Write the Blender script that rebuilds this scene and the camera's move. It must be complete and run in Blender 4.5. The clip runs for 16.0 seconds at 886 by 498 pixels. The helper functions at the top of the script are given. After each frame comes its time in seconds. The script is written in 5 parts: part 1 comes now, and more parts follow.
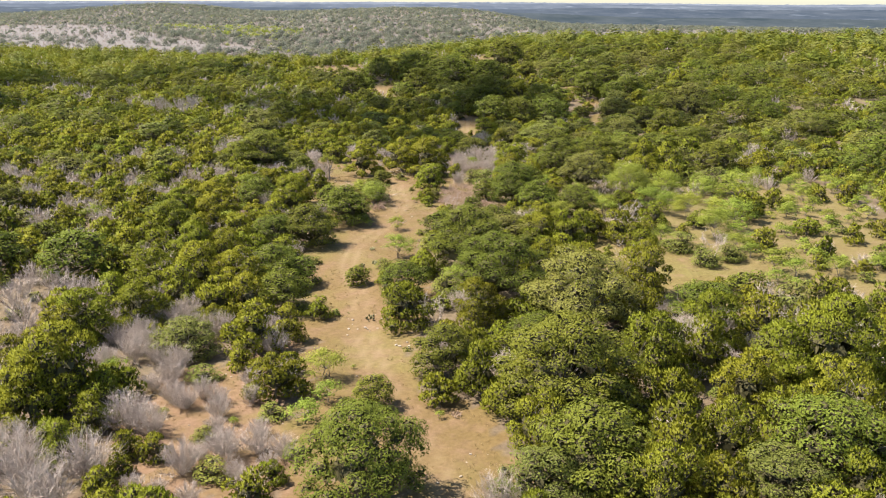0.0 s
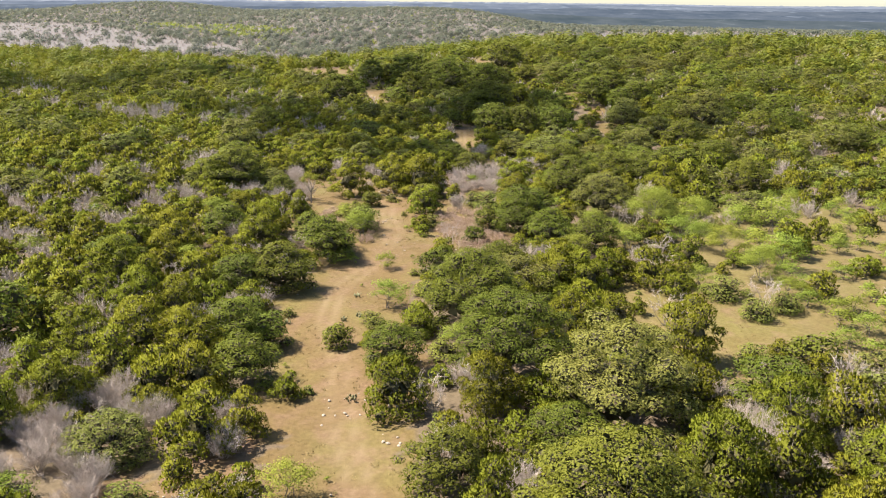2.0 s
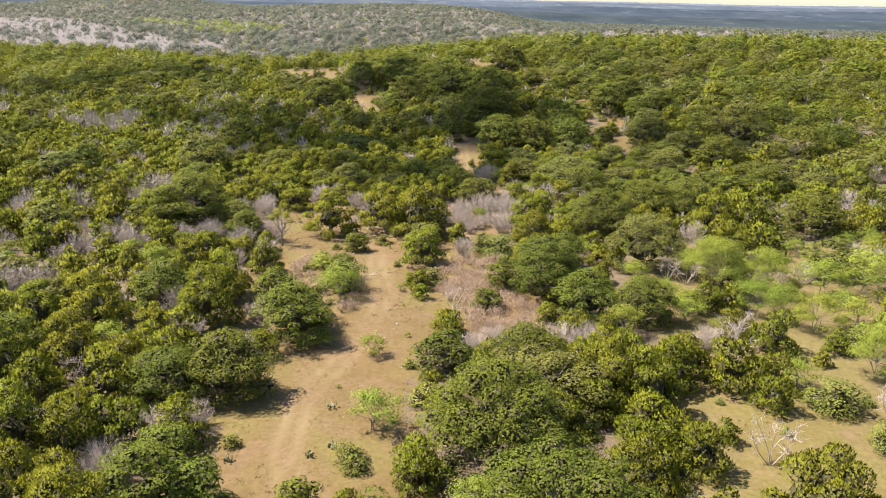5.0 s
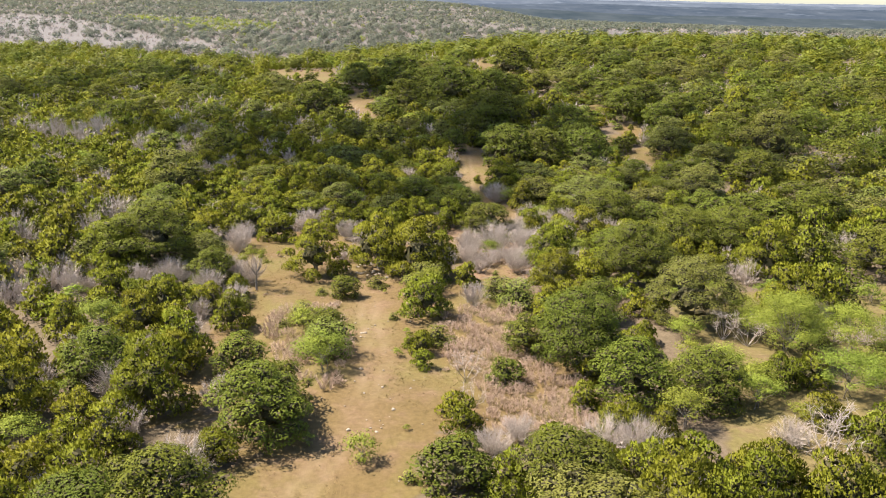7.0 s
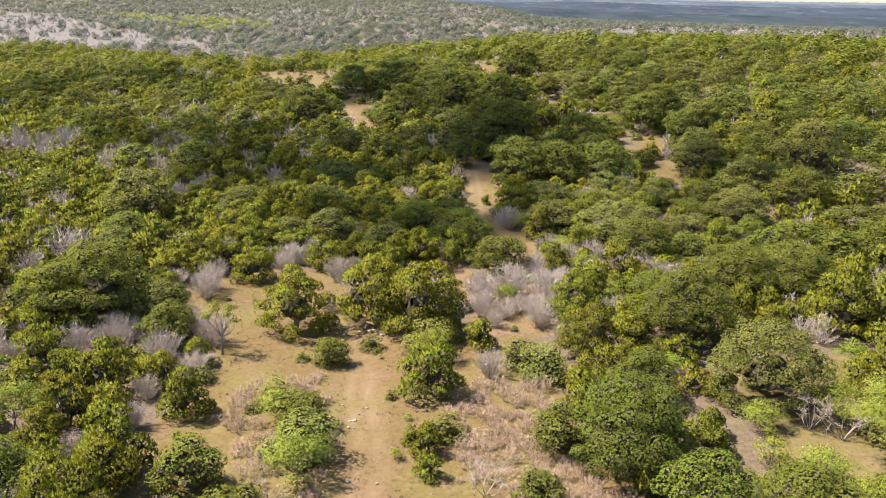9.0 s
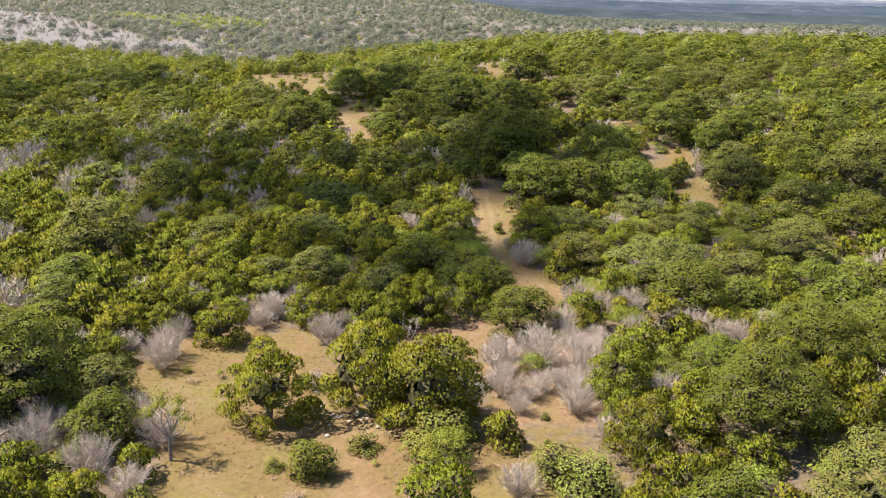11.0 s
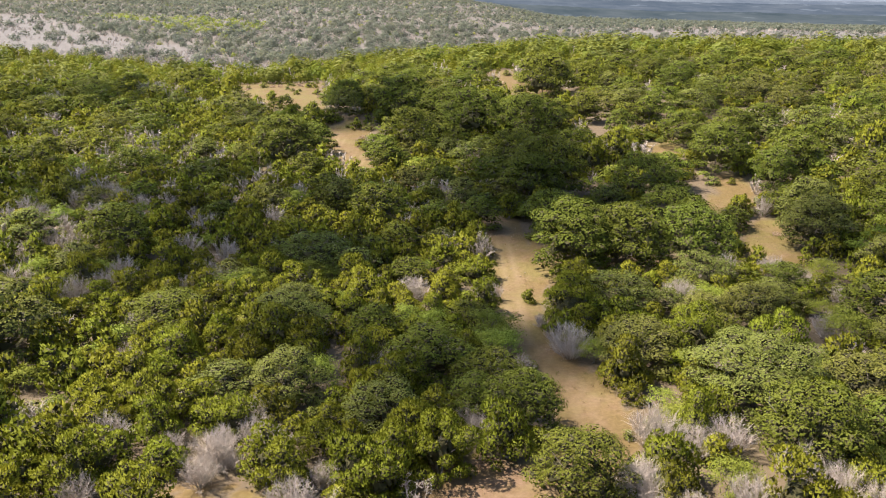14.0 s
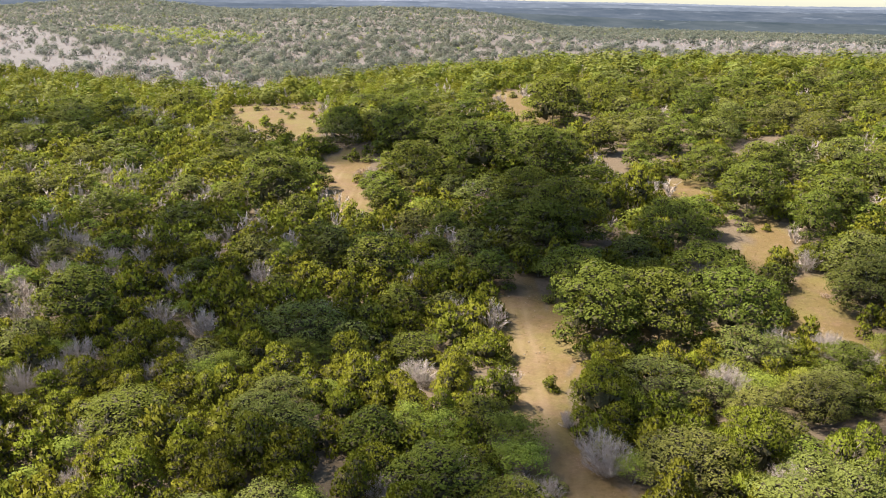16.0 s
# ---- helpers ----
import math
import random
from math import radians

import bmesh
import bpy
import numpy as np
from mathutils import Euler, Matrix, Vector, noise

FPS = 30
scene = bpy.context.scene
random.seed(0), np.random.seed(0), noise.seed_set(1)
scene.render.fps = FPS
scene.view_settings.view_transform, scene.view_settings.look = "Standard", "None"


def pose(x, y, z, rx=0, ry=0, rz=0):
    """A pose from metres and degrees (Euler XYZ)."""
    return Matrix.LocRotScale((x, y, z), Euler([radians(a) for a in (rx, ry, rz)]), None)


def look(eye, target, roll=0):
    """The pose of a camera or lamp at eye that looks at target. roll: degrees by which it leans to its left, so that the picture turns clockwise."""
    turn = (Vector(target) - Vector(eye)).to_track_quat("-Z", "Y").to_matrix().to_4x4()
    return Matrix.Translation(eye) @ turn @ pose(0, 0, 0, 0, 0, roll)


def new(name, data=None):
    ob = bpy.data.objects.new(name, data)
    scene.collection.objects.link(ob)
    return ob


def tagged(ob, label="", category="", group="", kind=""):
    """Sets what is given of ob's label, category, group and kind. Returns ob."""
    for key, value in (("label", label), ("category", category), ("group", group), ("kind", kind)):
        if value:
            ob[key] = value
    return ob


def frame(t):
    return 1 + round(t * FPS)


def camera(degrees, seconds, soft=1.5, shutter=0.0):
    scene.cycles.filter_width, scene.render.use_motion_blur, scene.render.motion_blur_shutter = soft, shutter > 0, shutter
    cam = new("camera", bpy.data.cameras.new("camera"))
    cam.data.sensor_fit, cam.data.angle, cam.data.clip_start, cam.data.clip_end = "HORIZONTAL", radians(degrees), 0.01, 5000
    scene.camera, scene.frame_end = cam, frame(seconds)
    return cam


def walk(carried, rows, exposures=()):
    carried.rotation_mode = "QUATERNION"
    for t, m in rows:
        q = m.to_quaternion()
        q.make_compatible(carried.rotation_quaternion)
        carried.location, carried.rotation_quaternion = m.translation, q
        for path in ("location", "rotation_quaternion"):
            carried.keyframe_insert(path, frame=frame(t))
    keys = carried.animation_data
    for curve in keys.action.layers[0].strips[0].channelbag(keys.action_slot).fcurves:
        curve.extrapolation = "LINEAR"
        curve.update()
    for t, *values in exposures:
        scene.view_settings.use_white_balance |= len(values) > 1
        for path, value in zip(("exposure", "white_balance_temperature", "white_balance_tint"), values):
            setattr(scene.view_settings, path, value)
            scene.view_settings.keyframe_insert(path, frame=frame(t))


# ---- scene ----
import functools

cam = camera(55.8, 16.0, 1.1)
METRES, EYE, TILT, LEAN, TURN = 150.0, 33.0, -16.5, -0.25, 0.0
ROWS = [
    (0.0, 0.0, 0.0, 0.0, -0.0, 0.0, 0.0),
    (0.5, -0.0011, 0.0315, 0.0093, -0.12, -0.01, -0.04),
    (1.0, -0.002, 0.061, 0.0179, -0.23, -0.02, -0.07),
    (1.5, -0.0031, 0.0925, 0.0272, -0.36, -0.02, -0.11),
    (2.0, -0.0043, 0.1239, 0.0363, -0.49, -0.02, -0.16),
    (2.5, -0.0054, 0.1552, 0.0452, -0.61, -0.04, -0.22),
    (3.0, -0.0066, 0.186, 0.0544, -0.72, -0.08, -0.27),
    (3.5, -0.0079, 0.2171, 0.0634, -0.81, -0.11, -0.33),
    (4.0, -0.0092, 0.246, 0.0721, -0.88, -0.14, -0.36),
    (6.5, -0.0148, 0.4003, 0.1172, -1.12, -0.36, -0.53),
    (7.0, -0.0159, 0.4313, 0.1263, -1.16, -0.4, -0.51),
    (7.5, -0.0169, 0.4603, 0.1347, -1.2, -0.41, -0.53),
    (8.0, -0.018, 0.4912, 0.1435, -1.23, -0.45, -0.54),
    (8.5, -0.0189, 0.522, 0.1522, -1.23, -0.47, -0.52),
    (9.0, -0.02, 0.5526, 0.1613, -1.25, -0.52, -0.5),
    (11.5, -0.0245, 0.7039, 0.2069, -1.15, -0.68, -0.45),
    (12.0, -0.0254, 0.7347, 0.2168, -1.1, -0.71, -0.43),
    (12.5, -0.0263, 0.7657, 0.2266, -1.04, -0.71, -0.43),
    (13.0, -0.0272, 0.7965, 0.2363, -0.98, -0.7, -0.39),
    (13.5, -0.0283, 0.8273, 0.246, -0.96, -0.71, -0.38),
    (14.0, -0.0291, 0.856, 0.2547, -0.96, -0.68, -0.41),
    (14.5, -0.0301, 0.8866, 0.264, -0.95, -0.66, -0.43),
    (15.0, -0.0312, 0.9158, 0.2758, -0.98, -0.51, -0.45),
    (15.5, -0.0326, 0.9359, 0.2904, -0.97, -0.39, -0.42),
    (16.0, -0.0339, 0.9483, 0.3034, -0.96, -0.22, -0.41),
]
walk(cam, [(t, pose(0, 0, EYE, TILT, LEAN, TURN) @ pose(METRES * x, METRES * y, METRES * z, 90 + pitch, roll, yaw)) for t, x, y, z, yaw, pitch, roll in ROWS])

# ---- sky and sun ----
SUN_ELEVATION, SUN_AZIMUTH = 56.0, -80.0   # degrees; azimuth from ahead, minus to the left
world = bpy.data.worlds.new("world")
scene.world = world
world.use_nodes = True
wn = world.node_tree.nodes
sky = wn.new("ShaderNodeTexSky")
sky.sky_type, sky.sun_disc = "NISHITA", False
sky.sun_elevation, sky.sun_rotation = radians(SUN_ELEVATION), radians(SUN_AZIMUTH)
sky.air_density, sky.dust_density, sky.altitude = 1.0, 0.8, 0.0
world.node_tree.links.new(sky.outputs[0], wn["Background"].inputs[0])
wn["Background"].inputs[1].default_value = 0.078
sun_data = bpy.data.lights.new("sun", "SUN")
sun_data.energy, sun_data.angle, sun_data.color = 5.0, radians(0.6), (1.0, 0.905, 0.80)
sun = new("sun", sun_data)
sa, se = radians(SUN_AZIMUTH), radians(SUN_ELEVATION)
SUNWARD = Vector((math.sin(sa) * math.cos(se), math.cos(sa) * math.cos(se), math.sin(se)))
sun.matrix_world = look((0, 0, 0), -SUNWARD)
scene.view_settings.exposure = 1.89


# ---- materials ----
def material(name, rough=0.8):
    m = bpy.data.materials.new(name)
    m.use_nodes = True
    b = m.node_tree.nodes["Principled BSDF"]
    b.inputs["Roughness"].default_value = rough
    b.inputs["Specular IOR Level"].default_value = 0.2
    return m, m.node_tree.nodes, m.node_tree.links, b


def mixed(nodes, links, fac, a, b):
    n = nodes.new("ShaderNodeMix")
    n.data_type = "RGBA"
    for key, value in (("Factor", fac), ("A", a), ("B", b)):
        sock = [s for s in n.inputs if s.name == key and (s.type == "RGBA" or key == "Factor" and s.type == "VALUE")][0]
        if isinstance(value, (tuple, float, int)):
            sock.default_value = (*value, 1) if isinstance(value, tuple) else value
        else:
            links.new(value, sock)
    return [s for s in n.outputs if s.type == "RGBA"][0]


def ramp(nodes, links, fac, stops):
    n = nodes.new("ShaderNodeValToRGB")
    e = n.color_ramp.elements
    while len(e) < len(stops):
        e.new(0.5)
    for el, (p, c) in zip(e, stops):
        el.position, el.color = p, (*c, 1) if isinstance(c, tuple) else (c, c, c, 1)
    links.new(fac, n.inputs[0])
    return n.outputs[0]


def noise_tex(nodes, links, vector, scale, detail=3.0, rough=0.55):
    n = nodes.new("ShaderNodeTexNoise")
    n.inputs["Scale"].default_value, n.inputs["Detail"].default_value, n.inputs["Roughness"].default_value = scale, detail, rough
    if vector is not None:
        links.new(vector, n.inputs["Vector"])
    return n.outputs["Fac"]


def attribute(nodes, name):
    n = nodes.new("ShaderNodeAttribute")
    n.attribute_name = name
    return n.outputs["Fac"]


def leaf_material(name, dark, mid, light, joined, through_light=0.30):
    """Foliage: each spray and each plant has a shade of its own."""
    m, nodes, links, b = material(name, 0.65)
    b.inputs["Specular IOR Level"].default_value = 0.06
    island = nodes.new("ShaderNodeNewGeometry").outputs["Random Per Island"]
    col = ramp(nodes, links, island, [(0.0, dark), (0.5, mid), (1.0, light)])
    who = attribute(nodes, "tint") if joined else nodes.new("ShaderNodeObjectInfo").outputs["Random"]
    place = nodes.new("ShaderNodeNewGeometry").outputs["Position"]
    grain = noise_tex(nodes, links, place, 7.0, 3.0, 0.7)
    clump = noise_tex(nodes, links, place, 1.1, 2.0)
    col = mixed(nodes, links, ramp(nodes, links, grain, [(0.30, 0.0), (0.62, 1.0)]), tuple(0.8 * a for a in dark), col)
    col = mixed(nodes, links, ramp(nodes, links, clump, [(0.35, 0.0), (0.7, 0.5)]), col, light)
    bump = nodes.new("ShaderNodeBump")
    bump.inputs["Strength"].default_value, bump.inputs["Distance"].default_value = 0.25, 0.06
    links.new(grain, bump.inputs["Height"])
    links.new(bump.outputs[0], b.inputs["Normal"])
    hue = nodes.new("ShaderNodeHueSaturation")
    val = nodes.new("ShaderNodeMapRange")
    val.inputs["To Min"].default_value, val.inputs["To Max"].default_value = 0.80, 1.14
    links.new(who, val.inputs["Value"])
    links.new(val.outputs[0], hue.inputs["Value"])
    h = nodes.new("ShaderNodeMath")
    h.operation = "MULTIPLY_ADD"
    frac = nodes.new("ShaderNodeMath")
    frac.operation = "FRACT"
    seven = nodes.new("ShaderNodeMath")
    seven.operation, seven.inputs[1].default_value = "MULTIPLY", 7.31
    links.new(who, seven.inputs[0])
    links.new(seven.outputs[0], frac.inputs[0])
    links.new(frac.outputs[0], h.inputs[0])
    h.inputs[1].default_value, h.inputs[2].default_value = 0.032, 0.486
    links.new(h.outputs[0], hue.inputs["Hue"])
    links.new(col, hue.inputs["Color"])
    links.new(hue.outputs[0], b.inputs["Base Color"])
    if through_light:
        tr = nodes.new("ShaderNodeBsdfTranslucent")
        links.new(hue.outputs[0], tr.inputs["Color"])
        mx = nodes.new("ShaderNodeMixShader")
        mx.inputs[0].default_value = through_light
        links.new(b.outputs[0], mx.inputs[1])
        links.new(tr.outputs[0], mx.inputs[2])
        links.new(mx.outputs[0], nodes["Material Output"].inputs["Surface"])
    return m


def twig_material(name, dark, light):
    m, nodes, links, b = material(name, 0.85)
    island = nodes.new("ShaderNodeNewGeometry").outputs["Random Per Island"]
    pos = nodes.new("ShaderNodeNewGeometry").outputs["Position"]
    grain = noise_tex(nodes, links, pos, 3.0, 4.0)
    col = mixed(nodes, links, grain, ramp(nodes, links, island, [(0.0, dark), (1.0, light)]), light)
    links.new(col, b.inputs["Base Color"])
    return m


LEAF_COLOURS = {
    "juniper": ((0.108, 0.116, 0.0100), (0.135, 0.142, 0.0124), (0.163, 0.168, 0.017)),
    "live_oak": ((0.084, 0.096, 0.012), (0.109, 0.124, 0.016), (0.140, 0.155, 0.024)),
    "grey_oak": ((0.108, 0.114, 0.024), (0.140, 0.146, 0.031), (0.174, 0.180, 0.043)),
    "mesquite": ((0.14, 0.165, 0.022), (0.185, 0.215, 0.032), (0.235, 0.265, 0.046)),
    "shrub": ((0.115, 0.125, 0.0223), (0.16, 0.17, 0.0322), (0.205, 0.212, 0.0459)),
    "open_oak": ((0.09, 0.105, 0.0149), (0.13, 0.145, 0.0211), (0.175, 0.187, 0.031)),
}


def greyed(c):
    """The foliage of the dry far slopes, with aerial haze painted in as pale blue-grey."""
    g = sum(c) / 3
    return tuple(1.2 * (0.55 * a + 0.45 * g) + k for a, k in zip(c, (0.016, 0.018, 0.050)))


# third of each: far-slope leaves with haze in their colour, mesquite only lightened
LEAVES = {k: (leaf_material(k + "_leaves", *c, False), leaf_material(k + "_leaves_wood", *c, True), leaf_material(k + "_hazed_slope_leaves", *(tuple(1.25 * a for a in q) if k == "mesquite" else greyed(q) for q in c), True, 0.5)) for k, c in LEAF_COLOURS.items()}
# inner twigs and needles, coloured darker than life for the shade inside crowns
INNER = twig_material("inner_twigs_needles_and_shade", (0.026, 0.024, 0.008), (0.052, 0.046, 0.018))
BARK = twig_material("grey_bark", (0.075, 0.062, 0.05), (0.17, 0.146, 0.122))
DEAD_WOOD = twig_material("weathered_dead_wood", (0.215, 0.175, 0.145), (0.37, 0.312, 0.268))
BRUSH_WOOD = twig_material("dry_brown_brush", (0.20, 0.138, 0.098), (0.34, 0.245, 0.18))


# ---- land ----
def hill_edge(x):
    """How far north the near woods reach before the dry hills begin to rise."""
    x = np.asarray(x, float)
    return 470 + 0.7 * np.maximum(0, -x - 80) + np.clip(1.3 * (x + 75), 0, 140)


def ground_height(x, y):
    """Height of the land in metres: a low saddle, a wooded rise ahead to the right, dead-scrub hills beyond and a broad valley."""
    x = np.asarray(x, float)
    y = np.asarray(y, float)
    def hump(cx, cy, sx, sy):
        return np.exp(-((x - cx) / sx) ** 2 - ((y - cy) / sy) ** 2)
    def side(v):
        return 1 / (1 + np.exp(-np.clip(v, -40, 40)))
    z = -2.5 * hump(8, 245, 60, 70)
    # the wooded rise, climbing to a level crest
    rise = np.clip((y - 235) / 220, 0, 1)
    z = z + 13.5 * side((x - 10) / 25) * np.where(y < 455, rise * (1 + 0.25 * (1 - rise) * rise), np.exp(-((y - 455) / 105) ** 2))
    z = z + 1.5 * hump(-60, 390, 60, 60)
    # the dry hills
    crests = np.exp(-((x + 430) / 190) ** 2) + np.exp(-((x + 5) / 230) ** 2)
    hills = 12.5 * np.clip((y - hill_edge(x)) / 430, 0, 1) + 13.0 * hump(-420, 1320, 105, 260) + 11.0 * hump(-20, 1180, 190, 250)
    behind = np.clip((y - 1050 - 300 * np.minimum(crests, 1)) / 350, 0, 9)
    z = z + hills * np.exp(-behind ** 2) * side((60 + 0.08 * (y - 500) - x) / 30)
    z = z + 8.0 * hump(270, 820, 230, 100)
    z = z - 12.0 * hump(800, 1700, 650, 600)
    far = np.clip((np.hypot(x, y) - 2000) / 2600, 0, 1)
    z = z - 3.0 * far
    near = 0.25 * np.sin(x * 0.11 + 0.7) * np.sin(y * 0.083) + 0.12 * np.sin(x * 0.31 + y * 0.17)
    return z + near


# ---- planted trees: east, north, crown width, height ----
PLANTED = {}
PLANTED.setdefault("juniper", []).extend([
    (14.9, 48.5, 5.2, 5.6), (19.1, 48.9, 4.5, 4.9), (-12.9, 49.4, 2.7, 2.9), (28.6, 49.7, 3.8, 4.1), (-12.1, 52.6, 1.8, 2.0),
    (-23.0, 53.0, 1.6, 1.7), (31.8, 54.7, 3.7, 4.0), (21.1, 55.1, 5.4, 5.8), (-21.2, 55.1, 2.0, 2.2), (17.5, 55.4, 5.0, 5.4),
    (-23.4, 55.7, 2.1, 2.3), (-29.5, 56.3, 2.5, 2.8), (7.7, 57.4, 5.2, 5.6), (30.9, 58.7, 6.5, 7.1), (27.3, 59.1, 4.8, 5.2),
    (-32.7, 60.4, 5.8, 6.3), (14.2, 62.0, 4.1, 4.5), (-27.8, 62.5, 3.7, 4.0), (18.5, 62.7, 4.6, 5.0), (-31.5, 63.0, 7.9, 8.5),
])
PLANTED.setdefault("juniper", []).extend([
    (6.0, 63.2, 4.2, 4.6), (25.6, 63.3, 5.6, 6.1), (-0.3, 65.2, 2.9, 3.1), (-27.5, 65.7, 2.9, 3.1), (-14.1, 65.8, 4.4, 4.7),
    (3.4, 67.2, 4.4, 4.8), (34.2, 67.3, 8.8, 9.5), (30.9, 68.4, 6.0, 6.5), (19.2, 69.5, 6.6, 7.1), (24.0, 70.3, 5.1, 5.5),
    (-13.8, 70.4, 2.1, 2.2), (-18.6, 71.2, 2.6, 2.8), (-39.1, 71.3, 3.6, 3.9), (-18.2, 75.7, 4.9, 5.3), (-37.6, 76.1, 4.4, 4.8),
    (26.5, 76.8, 6.1, 6.6), (-35.6, 78.3, 5.6, 6.1), (32.4, 78.9, 5.1, 5.5), (4.0, 82.3, 5.3, 5.7), (-3.8, 82.5, 4.7, 5.1),
])
PLANTED.setdefault("juniper", []).extend([
    (21.3, 82.7, 4.7, 5.1), (-31.6, 82.8, 5.3, 5.8), (-20.8, 85.1, 4.9, 5.3), (-13.2, 85.2, 2.3, 2.5), (-24.5, 85.2, 4.9, 5.3),
    (-35.7, 85.8, 4.3, 4.6), (-29.0, 87.9, 5.0, 5.4), (29.1, 91.3, 2.0, 2.2), (-33.2, 91.5, 5.8, 6.3), (-22.9, 91.6, 5.9, 6.3),
    (-28.6, 93.3, 5.9, 6.4), (23.5, 93.4, 6.6, 7.2), (17.2, 93.5, 2.9, 3.2), (33.1, 94.6, 1.7, 1.9), (12.5, 95.7, 5.6, 6.0),
    (-6.7, 95.9, 1.9, 2.1), (-26.6, 97.2, 3.5, 3.8), (-2.3, 98.9, 3.4, 3.7), (18.5, 101.5, 3.8, 4.1), (-31.9, 102.0, 6.0, 6.5),
])
PLANTED.setdefault("juniper", []).extend([
    (-27.5, 102.3, 5.2, 5.6), (-25.3, 104.2, 4.8, 5.2), (-35.9, 104.5, 4.8, 5.2), (15.6, 106.8, 4.0, 4.3), (-33.2, 109.7, 4.6, 5.0),
    (16.7, 111.1, 5.8, 6.3), (27.5, 111.1, 3.2, 3.5), (-28.2, 111.6, 4.8, 5.1), (-40.0, 112.2, 4.8, 5.2), (13.9, 113.0, 6.5, 7.0),
    (-37.8, 113.4, 5.9, 6.4), (-24.7, 114.2, 4.9, 5.3), (25.4, 114.9, 5.0, 5.4), (-33.5, 117.4, 5.6, 6.1), (22.3, 117.8, 4.0, 4.3),
    (38.3, 122.6, 2.4, 2.6), (32.2, 122.8, 4.3, 4.6), (-44.7, 123.5, 6.0, 6.5), (13.1, 125.6, 3.8, 4.1), (-29.1, 126.0, 3.7, 4.0),
])
PLANTED.setdefault("juniper", []).extend([
    (-40.5, 126.3, 5.6, 6.0), (0.9, 126.4, 2.7, 2.9), (-35.3, 127.5, 6.3, 6.8), (47.5, 127.8, 5.1, 5.5), (-24.2, 128.5, 6.4, 6.9),
    (0.5, 128.9, 2.5, 2.7), (11.1, 130.5, 2.5, 2.7), (29.3, 134.2, 3.5, 3.8), (12.6, 135.8, 2.2, 2.4), (-24.6, 138.6, 4.9, 5.3),
    (-2.5, 138.9, 2.0, 2.1), (-30.9, 141.1, 3.3, 3.6), (-2.6, 142.0, 2.3, 2.5), (-3.7, 143.2, 1.5, 1.6), (-37.3, 144.0, 3.9, 4.2),
    (-30.2, 144.6, 4.4, 4.8), (-27.4, 144.8, 3.5, 3.8), (-21.9, 147.0, 3.8, 4.1), (37.0, 151.0, 6.5, 7.0), (22.5, 151.2, 2.7, 3.0),
])
PLANTED.setdefault("juniper", []).extend([
    (-2.3, 151.5, 4.9, 5.3), (11.2, 152.1, 3.3, 3.6), (-37.0, 155.6, 4.5, 4.9), (43.5, 156.9, 4.7, 5.0), (-31.5, 157.3, 2.9, 3.1),
    (21.2, 158.7, 3.0, 3.2), (12.9, 160.0, 5.4, 5.8), (2.6, 161.9, 2.8, 3.0), (17.8, 162.6, 3.7, 4.0), (-40.1, 165.3, 6.2, 6.7),
    (-3.0, 165.7, 7.6, 8.2), (45.5, 165.9, 6.4, 6.9), (-16.0, 166.2, 7.0, 7.5), (40.6, 166.7, 7.1, 7.7), (-8.5, 168.5, 7.1, 7.7),
    (13.2, 169.8, 5.3, 5.7), (15.7, 175.4, 5.0, 5.4), (-32.4, 176.1, 3.2, 3.4), (-7.9, 176.1, 5.0, 5.4), (-33.0, 181.2, 4.4, 4.7),
])
PLANTED.setdefault("juniper", []).extend([
    (-23.7, 182.4, 4.5, 4.8), (20.7, 182.6, 5.0, 5.4), (36.5, 183.5, 4.6, 5.0), (-14.5, 185.8, 3.6, 3.9), (-29.2, 185.9, 4.1, 4.5),
    (-9.7, 186.9, 4.2, 4.6), (13.2, 187.7, 4.3, 4.6), (-3.4, 188.4, 5.4, 5.8), (-6.6, 188.5, 4.3, 4.6), (1.6, 191.1, 4.4, 4.8),
    (35.7, 192.2, 5.1, 5.5), (14.0, 204.4, 4.5, 4.9), (28.8, 206.4, 6.6, 7.1), (21.9, 210.5, 6.1, 6.6), (11.7, 221.1, 6.0, 6.5),
    (13.4, 226.5, 5.7, 6.2), (7.7, 227.4, 1.6, 1.8), (38.5, 236.5, 2.6, 2.8), (-25.7, 239.7, 4.6, 4.9), (46.6, 240.5, 1.9, 2.0),
])
PLANTED.setdefault("juniper", []).extend([
    (47.8, 269.1, 1.2, 1.2), (80.3, 289.7, 8.4, 9.1), (-21.7, 333.1, 2.7, 2.9), (-50.0, 379.8, 2.5, 2.7),
])
PLANTED.setdefault("live_oak", []).extend([
    (-5.3, 50.1, 8.7, 7.4), (12.3, 50.1, 4.6, 3.9), (10.6, 52.2, 7.9, 6.7), (28.0, 53.8, 7.3, 6.2), (10.1, 62.9, 10.6, 9.0),
    (-5.8, 64.4, 3.3, 2.8), (0.2, 70.8, 5.7, 4.8), (-17.7, 88.2, 5.7, 4.8), (6.4, 89.0, 10.0, 8.5), (-4.3, 89.8, 5.6, 4.8),
    (-20.3, 95.2, 6.4, 5.4), (-10.3, 96.2, 2.8, 2.4), (-44.1, 96.6, 7.5, 6.4), (3.4, 101.6, 9.8, 8.3), (-20.5, 101.9, 4.2, 3.6),
    (-23.1, 111.9, 5.8, 5.0), (-18.5, 113.1, 7.0, 6.0), (-0.1, 118.0, 4.6, 3.9), (-14.9, 125.3, 6.8, 5.8), (-14.4, 128.9, 5.1, 4.4),
])
